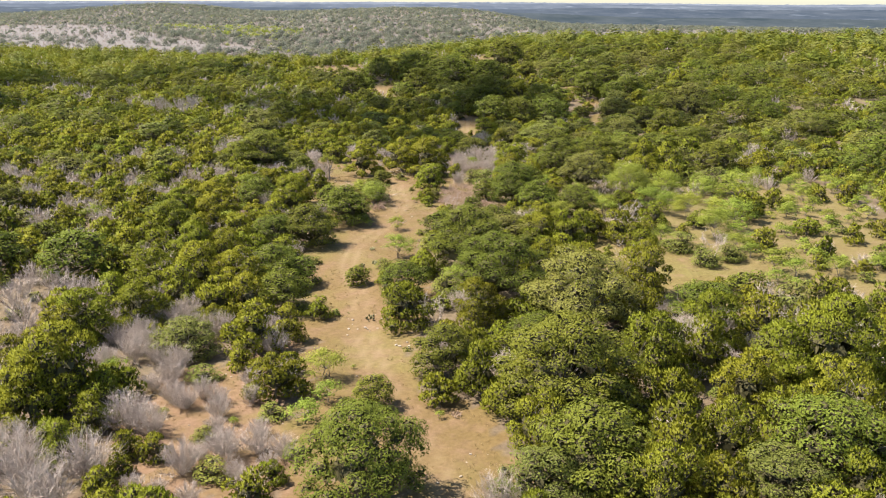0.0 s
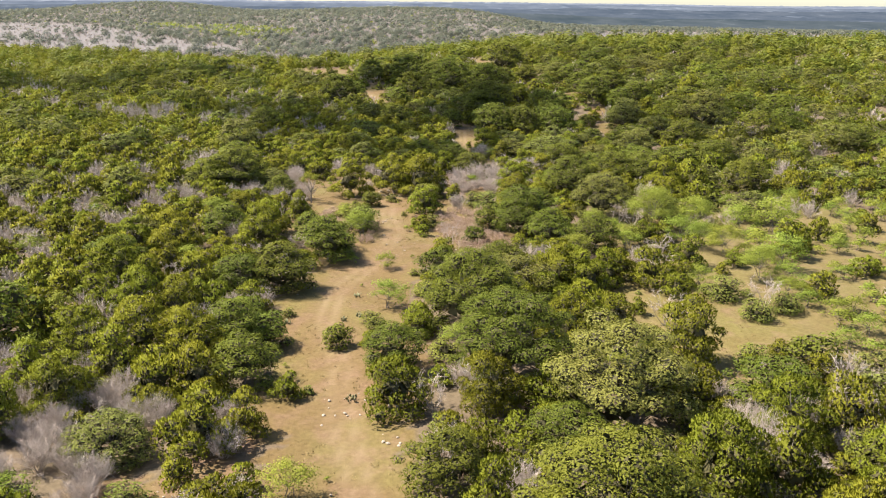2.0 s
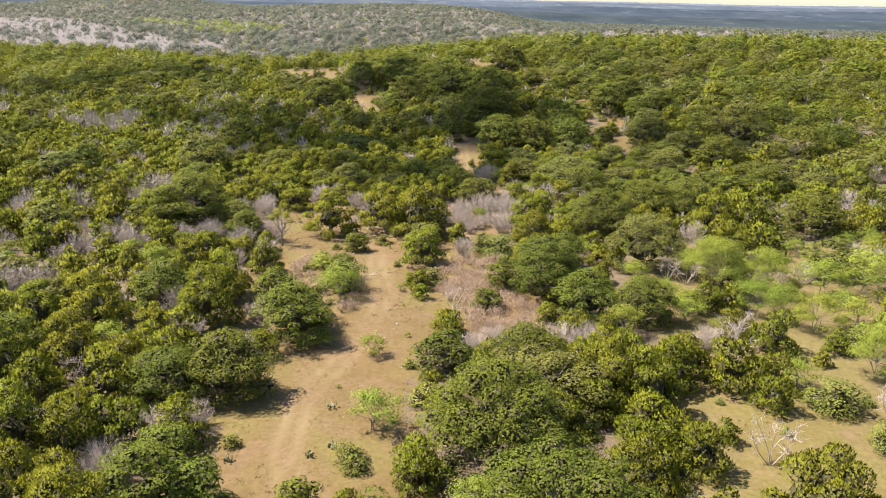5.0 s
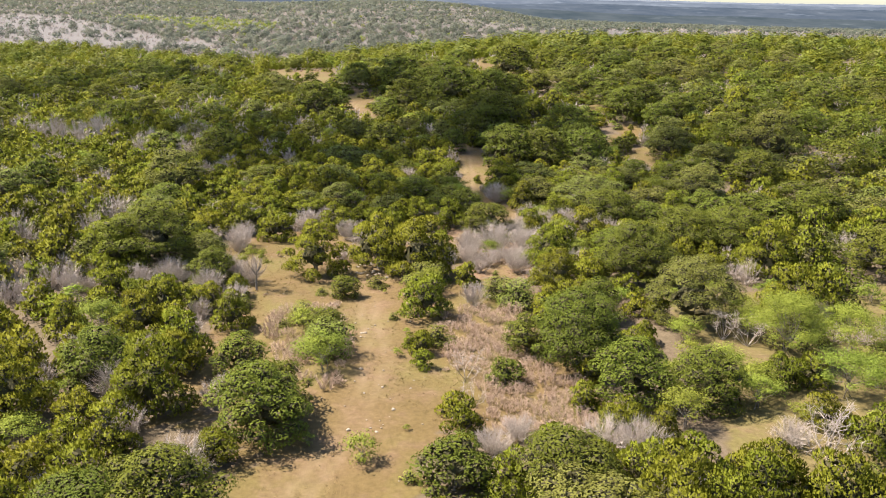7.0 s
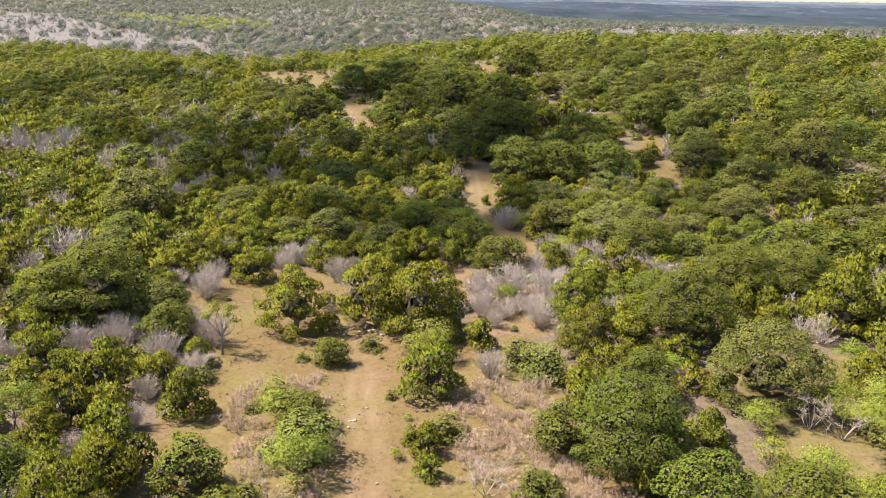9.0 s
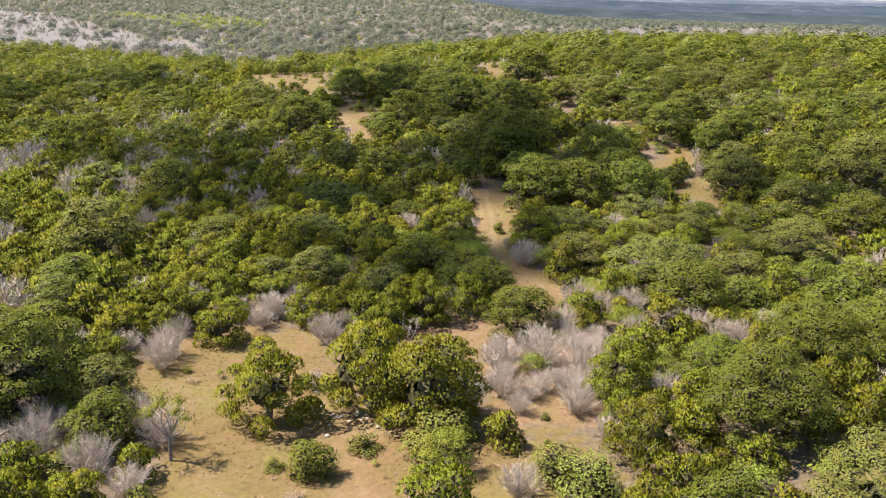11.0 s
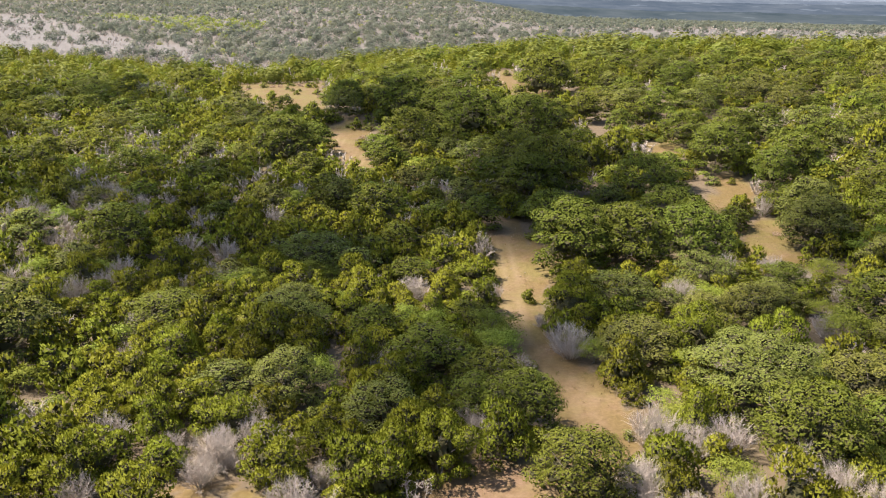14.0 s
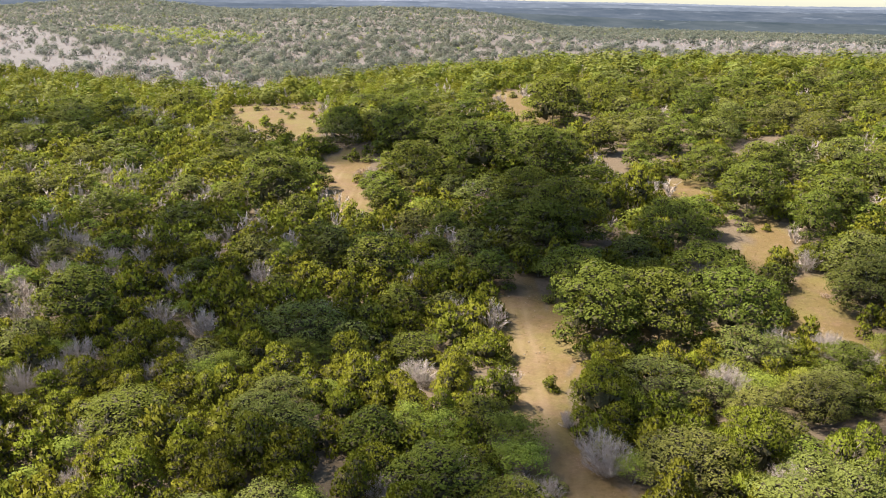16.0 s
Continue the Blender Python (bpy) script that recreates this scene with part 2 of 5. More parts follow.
PLANTED.setdefault("live_oak", []).extend([
    (21.6, 131.4, 6.2, 5.3), (15.4, 131.8, 6.7, 5.7), (-29.9, 132.9, 6.7, 5.7), (5.0, 135.6, 2.9, 2.5), (-18.6, 136.1, 4.4, 3.8),
    (11.9, 139.6, 8.8, 7.5), (7.7, 142.6, 4.4, 3.7), (-12.1, 144.9, 3.6, 3.1), (15.7, 150.4, 5.9, 5.0), (-11.4, 158.1, 3.2, 2.7),
    (-27.4, 161.4, 5.4, 4.6), (23.4, 163.5, 9.3, 7.9), (-36.4, 167.4, 10.2, 8.7), (22.8, 173.5, 5.8, 4.9), (32.7, 176.6, 8.5, 7.2),
    (39.4, 177.2, 8.6, 7.3), (6.5, 185.3, 6.2, 5.3), (25.4, 190.7, 7.8, 6.6), (32.5, 192.4, 5.1, 4.3), (41.4, 195.5, 5.9, 5.0),
])
PLANTED.setdefault("live_oak", []).extend([
    (3.7, 195.7, 6.4, 5.5), (14.5, 238.4, 11.6, 9.9), (-45.4, 239.6, 7.7, 6.6), (21.9, 239.4, 11.1, 9.5), (30.6, 240.1, 10.6, 9.0),
    (31.1, 251.8, 9.5, 8.1), (14.4, 252.8, 8.8, 7.6), (31.4, 269.7, 10.2, 8.6), (16.1, 275.0, 13.2, 11.1), (61.6, 281.8, 10.1, 8.6),
    (-31.4, 291.9, 12.7, 10.8), (49.0, 286.0, 11.3, 9.6), (-12.9, 294.3, 7.0, 6.0), (-8.3, 309.0, 10.9, 9.3), (16.9, 310.0, 13.2, 11.2),
    (5.2, 316.0, 13.6, 11.6), (-32.7, 334.6, 6.3, 5.3), (-1.3, 332.9, 11.2, 9.5), (-10.2, 338.4, 14.1, 12.0), (-26.0, 355.8, 9.7, 8.2),
])
PLANTED.setdefault("live_oak", []).extend([
    (25.6, 358.0, 15.4, 13.1), (28.1, 369.2, 11.3, 9.6),
])
PLANTED.setdefault("grey_oak", []).extend([
    (23.4, 50.2, 5.4, 4.3), (7.0, 50.6, 5.4, 4.3), (14.2, 80.1, 11.5, 9.2), (26.3, 150.1, 9.1, 7.3), (-16.5, 200.1, 6.1, 4.9),
    (-44.7, 206.8, 10.3, 8.3), (-19.9, 216.9, 5.0, 4.0), (-18.9, 220.2, 5.2, 4.2), (29.7, 232.3, 6.6, 5.3), (55.2, 232.8, 8.6, 6.9),
    (71.5, 245.1, 13.2, 10.6), (50.5, 247.1, 9.2, 7.3),
])
PLANTED.setdefault("mesquite", []).extend([
    (-11.0, 61.0, 2.7, 2.3), (-9.7, 64.9, 2.4, 2.0), (-10.5, 69.6, 3.6, 3.0), (15.7, 88.4, 3.8, 3.3), (-5.8, 107.5, 4.1, 3.4),
    (31.5, 115.7, 3.4, 2.9), (42.8, 116.8, 3.4, 2.9), (39.7, 117.9, 5.2, 4.4), (-6.8, 121.8, 2.7, 2.3), (18.5, 127.2, 4.3, 3.6),
    (38.7, 128.4, 5.2, 4.4), (25.7, 130.8, 3.7, 3.2), (34.1, 132.0, 5.3, 4.5), (19.3, 134.7, 3.4, 2.9), (-11.5, 137.0, 4.7, 4.0),
    (25.3, 137.6, 3.5, 3.0), (31.8, 139.5, 8.6, 7.3), (44.6, 139.6, 5.7, 4.9), (38.6, 141.0, 6.5, 5.6), (50.3, 141.0, 6.5, 5.6),
])
PLANTED.setdefault("mesquite", []).extend([
    (-33.9, 143.9, 4.9, 4.2), (30.7, 146.4, 4.6, 3.9), (-14.3, 146.8, 3.0, 2.6), (-1.7, 158.2, 4.1, 3.5), (-6.8, 173.1, 2.7, 2.3),
    (18.0, 173.3, 3.4, 2.9), (6.4, 174.4, 2.8, 2.4), (17.6, 185.8, 3.9, 3.3), (31.8, 187.9, 2.7, 2.3), (12.3, 209.7, 3.4, 2.9),
    (3.1, 209.8, 4.6, 3.9), (39.0, 213.3, 4.9, 4.2), (2.3, 214.5, 5.0, 4.2),
])
PLANTED.setdefault("shrub", []).extend([
    (-16.4, 52.8, 2.2, 1.6), (-18.5, 58.4, 1.8, 1.2), (-13.8, 61.9, 2.1, 1.5), (24.5, 66.2, 2.0, 1.4), (-21.4, 69.0, 2.3, 1.6),
    (0.5, 93.6, 2.9, 2.1), (-7.2, 102.6, 2.1, 1.5), (34.5, 104.9, 3.5, 2.4), (38.7, 107.3, 3.6, 2.5), (33.1, 111.5, 4.3, 3.0),
    (-1.8, 111.9, 2.7, 1.9), (-11.8, 141.0, 5.1, 3.5), (-1.1, 144.5, 3.0, 2.1), (-16.7, 147.7, 1.3, 0.9), (-15.0, 149.5, 3.2, 2.2),
    (8.2, 155.3, 4.6, 3.2), (-14.2, 158.8, 1.3, 0.9), (-2.3, 161.0, 4.8, 3.4), (-7.9, 161.5, 2.1, 1.5),
])
PLANTED.setdefault("dead_juniper", []).extend([
    (-26.5, 48.5, 4.5, 4.0), (-17.2, 49.7, 1.9, 1.7), (-29.0, 51.5, 4.3, 3.9), (-25.2, 52.6, 4.4, 4.0), (-16.0, 55.5, 3.4, 3.0),
    (-32.8, 56.4, 3.4, 3.1), (-13.9, 56.4, 2.8, 2.5), (-22.8, 58.9, 3.1, 2.8), (-18.3, 62.1, 2.5, 2.3), (-21.5, 63.6, 2.6, 2.3),
    (-16.7, 67.5, 2.5, 2.2), (-24.2, 68.3, 3.0, 2.7), (22.5, 68.8, 2.5, 2.3), (-29.2, 73.2, 3.2, 2.9), (-35.2, 74.1, 2.7, 2.4),
    (-16.2, 75.0, 3.3, 2.9), (-41.7, 76.4, 3.3, 3.0), (-32.3, 77.2, 2.8, 2.5), (-22.6, 79.6, 3.5, 3.1), (-17.6, 80.5, 2.6, 2.4),
])
PLANTED.setdefault("dead_juniper", []).extend([
    (-43.5, 81.4, 4.1, 3.7), (-26.2, 82.0, 2.4, 2.1), (-29.9, 82.5, 2.7, 2.4), (-47.4, 86.9, 3.7, 3.4), (-42.6, 90.4, 3.9, 3.5),
    (-45.8, 93.0, 3.3, 3.0), (-49.0, 95.0, 3.4, 3.0), (-31.1, 95.5, 3.0, 2.7), (-30.5, 99.3, 2.7, 2.4), (-19.3, 132.6, 2.1, 1.9),
    (-25.5, 145.0, 3.0, 2.7), (-26.0, 150.3, 2.7, 2.5), (40.1, 150.9, 2.7, 2.5), (3.1, 154.9, 3.4, 3.1), (-40.2, 157.4, 2.3, 2.1),
    (-35.3, 158.5, 4.1, 3.7), (-43.4, 159.8, 3.5, 3.2), (9.1, 167.3, 3.6, 3.3), (3.4, 170.6, 3.8, 3.4), (7.0, 171.5, 2.6, 2.3),
])
PLANTED.setdefault("dead_juniper", []).extend([
    (-13.1, 171.9, 2.4, 2.1), (10.8, 174.5, 4.9, 4.4), (3.6, 175.3, 4.5, 4.1), (-27.5, 175.6, 3.8, 3.5), (7.2, 176.3, 5.3, 4.8),
    (12.7, 178.2, 4.0, 3.6), (-1.5, 178.4, 2.9, 2.6), (-27.7, 178.5, 3.9, 3.5), (-20.4, 186.3, 3.1, 2.8), (-18.7, 188.6, 2.2, 1.9),
    (8.2, 219.5, 1.6, 1.4), (2.4, 227.1, 2.9, 2.6), (-28.5, 228.4, 4.1, 3.6), (-32.3, 231.5, 3.6, 3.2), (-30.6, 238.6, 4.5, 4.1),
])
PLANTED.setdefault("snag", []).extend([
    (-26.2, 78.3, 2.8, 3.1), (-0.7, 82.3, 3.0, 3.3), (24.1, 102.6, 3.8, 4.2), (36.8, 108.6, 4.1, 4.6), (-32.0, 116.1, 2.8, 3.1),
    (28.5, 123.7, 3.7, 4.1), (1.9, 131.7, 2.1, 2.3), (1.5, 136.7, 2.8, 3.1), (27.9, 145.3, 3.1, 3.4), (-11.8, 177.5, 2.3, 2.6),
    (-11.6, 181.5, 3.0, 3.2),
])
PLANTED.setdefault("open_oak", []).extend([
    (-21.9, 159.5, 4.1, 5.4),
])
PLANTED.setdefault("grey_oak", []).extend([
    (-18.4, 214.1, 6.3, 5.2), (25.5, 218.6, 5.3, 4.3), (31.6, 220.7, 5.8, 4.8), (22.8, 223.1, 4.2, 3.5), (-28.1, 230.0, 4.4, 3.6),
    (-46.8, 231.1, 5.3, 4.4), (-13.6, 235.4, 5.1, 4.2), (52.6, 253.8, 9.7, 8.0), (-19.0, 267.2, 6.3, 5.2), (1.1, 267.8, 6.3, 5.2),
    (-10.9, 272.0, 4.6, 3.8), (-7.2, 278.7, 4.5, 3.7), (9.7, 294.8, 4.5, 3.7), (-40.6, 295.0, 5.6, 4.6), (-75.0, 299.7, 4.5, 3.7),
    (-49.7, 300.9, 5.5, 4.5), (-0.8, 301.2, 5.3, 4.3), (77.0, 313.1, 7.8, 6.5), (-77.8, 326.0, 6.3, 5.2), (66.9, 350.3, 8.6, 7.1),
])
PLANTED.setdefault("grey_oak", []).extend([
    (81.1, 351.6, 8.5, 7.1), (44.1, 364.5, 7.5, 6.2), (-81.9, 374.2, 5.8, 4.8),
])
PLANTED.setdefault("live_oak", []).extend([
    (26.0, 214.0, 4.4, 3.8), (38.7, 228.8, 5.3, 4.6), (-12.2, 242.6, 4.4, 3.8), (3.7, 257.2, 6.0, 5.2), (-20.4, 259.0, 3.5, 3.1),
    (-61.0, 264.1, 5.3, 4.6), (-50.9, 266.8, 4.7, 4.1), (-14.0, 267.8, 5.2, 4.5), (12.8, 271.1, 10.4, 9.0), (54.8, 274.4, 8.9, 7.7),
    (36.9, 276.0, 7.6, 6.6), (-2.2, 277.3, 5.6, 4.9), (-26.4, 284.1, 6.1, 5.3), (64.8, 284.9, 7.5, 6.5), (-12.7, 292.5, 5.2, 4.5),
    (-77.3, 293.1, 6.1, 5.3), (-62.4, 293.3, 4.2, 3.7), (12.0, 293.9, 9.3, 8.1), (76.9, 301.3, 7.4, 6.4), (-14.6, 301.9, 6.0, 5.2),
])
PLANTED.setdefault("live_oak", []).extend([
    (-4.9, 302.2, 4.7, 4.1), (-32.8, 302.5, 8.8, 7.7), (58.0, 304.1, 9.4, 8.2), (48.1, 304.3, 9.2, 8.0), (-27.5, 307.2, 7.5, 6.5),
    (67.4, 313.9, 7.9, 6.9), (11.5, 315.7, 6.2, 5.3), (4.2, 318.1, 5.8, 5.0), (37.9, 318.8, 6.6, 5.8), (22.9, 319.7, 9.7, 8.4),
    (-7.6, 321.2, 7.6, 6.6), (0.4, 327.7, 7.2, 6.3), (46.4, 328.3, 7.3, 6.3), (32.4, 331.7, 8.2, 7.1), (8.5, 334.7, 8.4, 7.3),
    (-19.1, 357.1, 7.4, 6.4), (59.9, 359.2, 9.3, 8.1), (-13.1, 362.8, 5.7, 5.0), (78.3, 366.8, 8.5, 7.4), (62.8, 385.5, 8.0, 7.0),
])
PLANTED.setdefault("live_oak", []).extend([
    (103.8, 395.8, 8.2, 7.1), (45.7, 403.4, 7.2, 6.3),
])
PLANTED.setdefault("juniper", []).extend([
    (19.5, 216.1, 3.1, 3.4), (12.8, 218.0, 3.4, 3.7), (17.5, 219.9, 3.7, 4.1), (12.8, 228.5, 3.4, 3.8), (20.1, 229.6, 3.9, 4.3),
    (-31.9, 230.1, 3.3, 3.7), (-13.2, 231.3, 4.3, 4.8), (15.8, 231.4, 3.1, 3.5), (25.3, 231.9, 3.4, 3.8), (-35.3, 235.3, 3.2, 3.5),
    (13.1, 237.0, 2.1, 2.3), (39.6, 239.6, 3.0, 3.3), (46.7, 268.4, 1.3, 1.4), (49.4, 278.4, 1.2, 1.4), (25.6, 287.0, 7.0, 7.8),
    (30.6, 288.2, 7.4, 8.3), (-31.0, 327.6, 6.2, 6.9), (-12.4, 330.3, 2.7, 3.0), (-19.5, 339.5, 2.1, 2.3), (-29.4, 343.9, 2.4, 2.7),
])
PLANTED.setdefault("juniper", []).extend([
    (-39.9, 355.7, 2.6, 2.8), (-49.4, 376.6, 2.8, 3.1),
])
PLANTED.setdefault("dead_juniper", []).extend([
    (-38.5, 214.5, 1.8, 1.7), (8.3, 220.5, 1.5, 1.5), (29.6, 226.1, 1.3, 1.3), (-32.6, 226.3, 3.0, 2.8), (3.6, 227.8, 2.5, 2.4),
    (16.9, 230.7, 1.5, 1.5), (-38.9, 239.3, 2.2, 2.1), (-45.9, 253.8, 2.6, 2.5), (-39.9, 257.1, 2.8, 2.6),
])
PLANTED.setdefault("snag", []).extend([
    (-48.1, 281.8, 2.4, 2.8),
])
PLANTED.setdefault("mesquite", []).extend([
    (2.1, 211.2, 4.0, 3.4),
])
PLANTED.setdefault("dead_juniper", []).extend([
    (-57.4, 154.3, 3.6, 3.3), (-41.9, 156.7, 3.3, 3.0), (-45.1, 158.4, 3.6, 3.3), (-50.6, 161.5, 3.1, 2.8), (-31.3, 163.1, 2.8, 2.5),
    (-33.4, 164.1, 3.0, 2.7), (-63.9, 171.0, 3.7, 3.4), (-48.8, 180.3, 4.4, 4.0), (-52.9, 186.2, 4.2, 3.8), (-11.6, 186.2, 2.7, 2.4),
    (-46.8, 186.6, 6.1, 5.5), (-20.0, 188.9, 3.7, 3.3), (-52.0, 191.8, 4.8, 4.4), (-17.6, 192.1, 3.0, 2.7), (-59.7, 196.2, 3.7, 3.4),
    (-58.0, 208.2, 4.5, 4.1), (-61.7, 208.8, 3.7, 3.3), (-77.8, 212.6, 4.3, 3.9), (-73.9, 228.7, 3.8, 3.5), (-31.9, 233.6, 2.8, 2.6),
])
PLANTED.setdefault("dead_juniper", []).extend([
    (-37.7, 235.3, 1.9, 1.7), (-61.7, 240.1, 5.8, 5.2), (-25.3, 242.8, 3.7, 3.3), (-76.0, 248.4, 6.2, 5.6), (-65.0, 251.9, 4.0, 3.6),
    (-83.6, 253.0, 6.1, 5.5), (-63.8, 254.6, 4.8, 4.3), (-79.8, 255.8, 6.7, 6.0), (-75.5, 257.2, 7.3, 6.6), (-90.3, 257.3, 5.6, 5.0),
    (-95.2, 261.5, 6.7, 6.0), (-88.3, 262.5, 6.1, 5.5), (54.5, 263.7, 3.0, 2.7), (52.4, 264.4, 3.3, 3.0), (-80.2, 265.9, 5.2, 4.7),
    (-38.0, 271.7, 3.5, 3.1), (-116.1, 273.8, 6.6, 5.9), (-94.4, 334.6, 4.7, 4.2), (-45.6, 336.0, 3.6, 3.3), (-49.9, 339.8, 3.2, 2.9),
])
PLANTED.setdefault("dead_juniper", []).extend([
    (-105.3, 364.7, 6.0, 5.4), (-77.0, 380.3, 6.1, 5.5), (-86.8, 380.8, 6.8, 6.1), (-82.7, 382.3, 6.8, 6.1),
])
PLANTED.setdefault("snag", []).extend([
    (9.2, 87.8, 2.6, 2.6), (-31.7, 114.5, 3.4, 3.4), (27.2, 120.6, 4.6, 4.6), (-34.1, 138.7, 2.9, 2.9), (29.8, 143.8, 3.5, 3.5),
    (29.1, 152.7, 3.3, 3.3), (-5.0, 183.9, 2.4, 2.4),
])
PLANTED.setdefault("juniper", []).extend([
    (13.4, 99.8, 4.6, 4.9), (-2.4, 101.0, 3.0, 3.1), (-28.9, 106.2, 3.8, 4.0), (19.8, 114.8, 4.6, 4.8), (29.1, 115.6, 3.2, 3.4),
    (16.8, 117.8, 4.2, 4.4), (13.3, 118.9, 4.2, 4.4), (49.5, 131.7, 4.0, 4.2), (-24.3, 135.6, 4.6, 4.8), (-29.8, 248.5, 5.3, 5.6),
])
PLANTED.setdefault("mesquite", []).extend([
    (40.8, 111.7, 3.3, 2.7), (44.1, 122.2, 6.0, 5.1), (44.5, 130.9, 3.9, 3.3), (26.7, 133.1, 3.8, 3.2), (37.7, 134.4, 3.9, 3.3),
    (18.7, 176.9, 2.9, 2.4),
])
PLANTED.setdefault("shrub", []).extend([
    (30.1, 93.8, 2.6, 1.9), (-6.8, 101.2, 1.7, 1.3), (41.2, 124.8, 2.4, 1.8), (6.1, 157.3, 3.7, 2.7),
])
PLANTED.setdefault("live_oak", []).extend([
    (-17.3, 96.7, 4.5, 3.9), (-39.9, 117.9, 6.2, 5.3), (-62.7, 218.3, 5.7, 4.9), (-46.4, 245.6, 6.4, 5.5),
])
PLANTED.setdefault("grey_oak", []).extend([
    (-41.7, 130.6, 5.7, 4.7), (-29.8, 168.2, 5.4, 4.5), (-37.5, 172.0, 7.0, 5.7), (-40.9, 186.6, 5.8, 4.8),
])
# ---- open ground: outlines of the glades and lanes ----
GLADES = {
    "near_clearing": [(-10.2, 50.6), (-12.7, 60.0), (-12.5, 67.0), (-13.6, 79.1), (-16.5, 80.5), (-15.9, 93.7), (-19.4, 109.2), (-15.5, 121.9), (-23.2, 141.1), (-21.5, 162.7), (-11.0, 172.7), (-2.4, 156.7), (5.0, 154.2), (13.2, 138.5), (-0.2, 132.6), (-3.3, 112.1), (-0.8, 92.5), (-2.8, 82.0), (-2.5, 72.6), (-0.5, 65.3), (3.8, 65.3), (5.2, 57.5), (5.5, 51.2)],
    "dead_scrub": [(-23.2, 50.0), (-25.4, 59.6), (-26.4, 67.0), (-24.3, 73.5), (-20.2, 72.0), (-17.0, 77.3), (-14.5, 79.0), (-12.7, 60.0), (-10.2, 50.6)],
    "brush_flat": [(-12.0, 126.1), (-10.9, 135.3), (-18.8, 148.1), (-21.7, 172.5), (-13.3, 177.0), (-6.0, 170.1), (1.9, 166.4), (10.3, 161.2), (8.0, 144.4), (12.8, 136.3), (12.3, 126.7)],
    "west_lane": [(-23.5, 125.5), (-23.1, 132.3), (-24.3, 142.2), (-21.8, 152.3), (-22.6, 163.8), (-27.2, 171.4), (-30.4, 180.2), (-24.4, 186.8), (-14.1, 184.4), (-11.5, 172.5), (-19.0, 168.5), (-18.6, 155.3), (-19.3, 145.7), (-21.0, 137.1), (-21.2, 131.6), (-18.7, 125.7)],
    "east_glade": [(23.3, 114.3), (27.3, 114.6), (24.8, 110.4), (29.2, 110.7), (34.9, 111.2), (32.7, 105.1), (39.0, 105.5), (31.0, 90.2), (24.4, 90.0), (20.4, 95.1), (16.7, 99.3), (18.5, 102.6), (22.7, 100.8), (23.2, 106.9)],
    "cross_lane": [(-31.2, 170.6), (-29.9, 174.9), (-27.2, 180.4), (-21.0, 185.3), (-13.8, 184.1), (-12.8, 174.8), (-16.4, 176.8), (-22.0, 172.1), (-21.2, 164.9), (-27.9, 164.6)],
    "glade": [(-5.5, 186.7), (0.6, 192.1), (3.7, 188.5), (1.7, 182.1), (-2.8, 181.2)],
    "pale_scrub": [(2.2, 182.1), (15.4, 182.7), (11.5, 164.8), (2.1, 164.8)],
    "track_south": [(7.9, 209.0), (12.8, 207.8), (12.4, 201.2), (13.2, 195.2), (9.8, 189.1), (8.9, 198.8)],
    "track_north": [(5.3, 258.9), (8.9, 259.0), (11.7, 243.5), (14.1, 240.3), (12.2, 234.8), (9.5, 229.2), (7.4, 219.2), (5.4, 216.0), (3.2, 218.1), (4.2, 223.6), (4.8, 233.2), (2.6, 240.6), (5.5, 247.2)],
    "far_right_glade": [(45.7, 259.2), (51.9, 258.9), (47.4, 243.0), (48.2, 238.4), (44.3, 234.4), (40.4, 239.6), (19.1, 239.8), (19.7, 242.4), (39.4, 243.7)],
    "ridge_glade": [(47.0, 283.8), (54.7, 282.0), (49.4, 268.4), (40.4, 258.0), (38.9, 260.3)],
    "small_glade": [(40.6, 308.4), (48.8, 311.9), (45.2, 296.3), (38.8, 297.3)],
    "far_clearing": [(-68.4, 419.4), (-42.1, 425.2), (-33.8, 361.6), (-38.2, 344.9), (-51.3, 363.5), (-59.4, 379.8)],
    "far_lane": [(-31.5, 330.0), (-23.6, 345.2), (-19.6, 344.9), (-17.0, 294.2), (-21.3, 292.9)],
    "sunny_patch": [(11.2, 421.2), (19.1, 429.3), (34.2, 364.9), (29.4, 352.3), (19.9, 366.8)],
    "far_patch": [(92.1, 361.8), (100.0, 364.7), (90.4, 346.8), (86.4, 346.8)],
}


def inside(poly, x, y):
    """Which of the places lie in the outline."""
    x, y = np.asarray(x, float), np.asarray(y, float)
    res = np.zeros(x.shape, bool)
    for (x0, y0), (x1, y1) in zip(poly, poly[1:] + poly[:1]):
        cross = (y0 > y) != (y1 > y)
        res ^= cross & (x < (x1 - x0) * (y - y0) / ((y1 - y0) or 1e-9) + x0)
    return res


def line_distance(line, x, y):
    x, y = np.asarray(x, float), np.asarray(y, float)
    best = np.full(x.shape, 1e9)
    for (x0, y0), (x1, y1) in zip(line[:-1], line[1:]):
        t = np.clip(((x - x0) * (x1 - x0) + (y - y0) * (y1 - y0)) / ((x1 - x0) ** 2 + (y1 - y0) ** 2), 0, 1)
        best = np.minimum(best, np.hypot(x - x0 - t * (x1 - x0), y - y0 - t * (y1 - y0)))
    return best


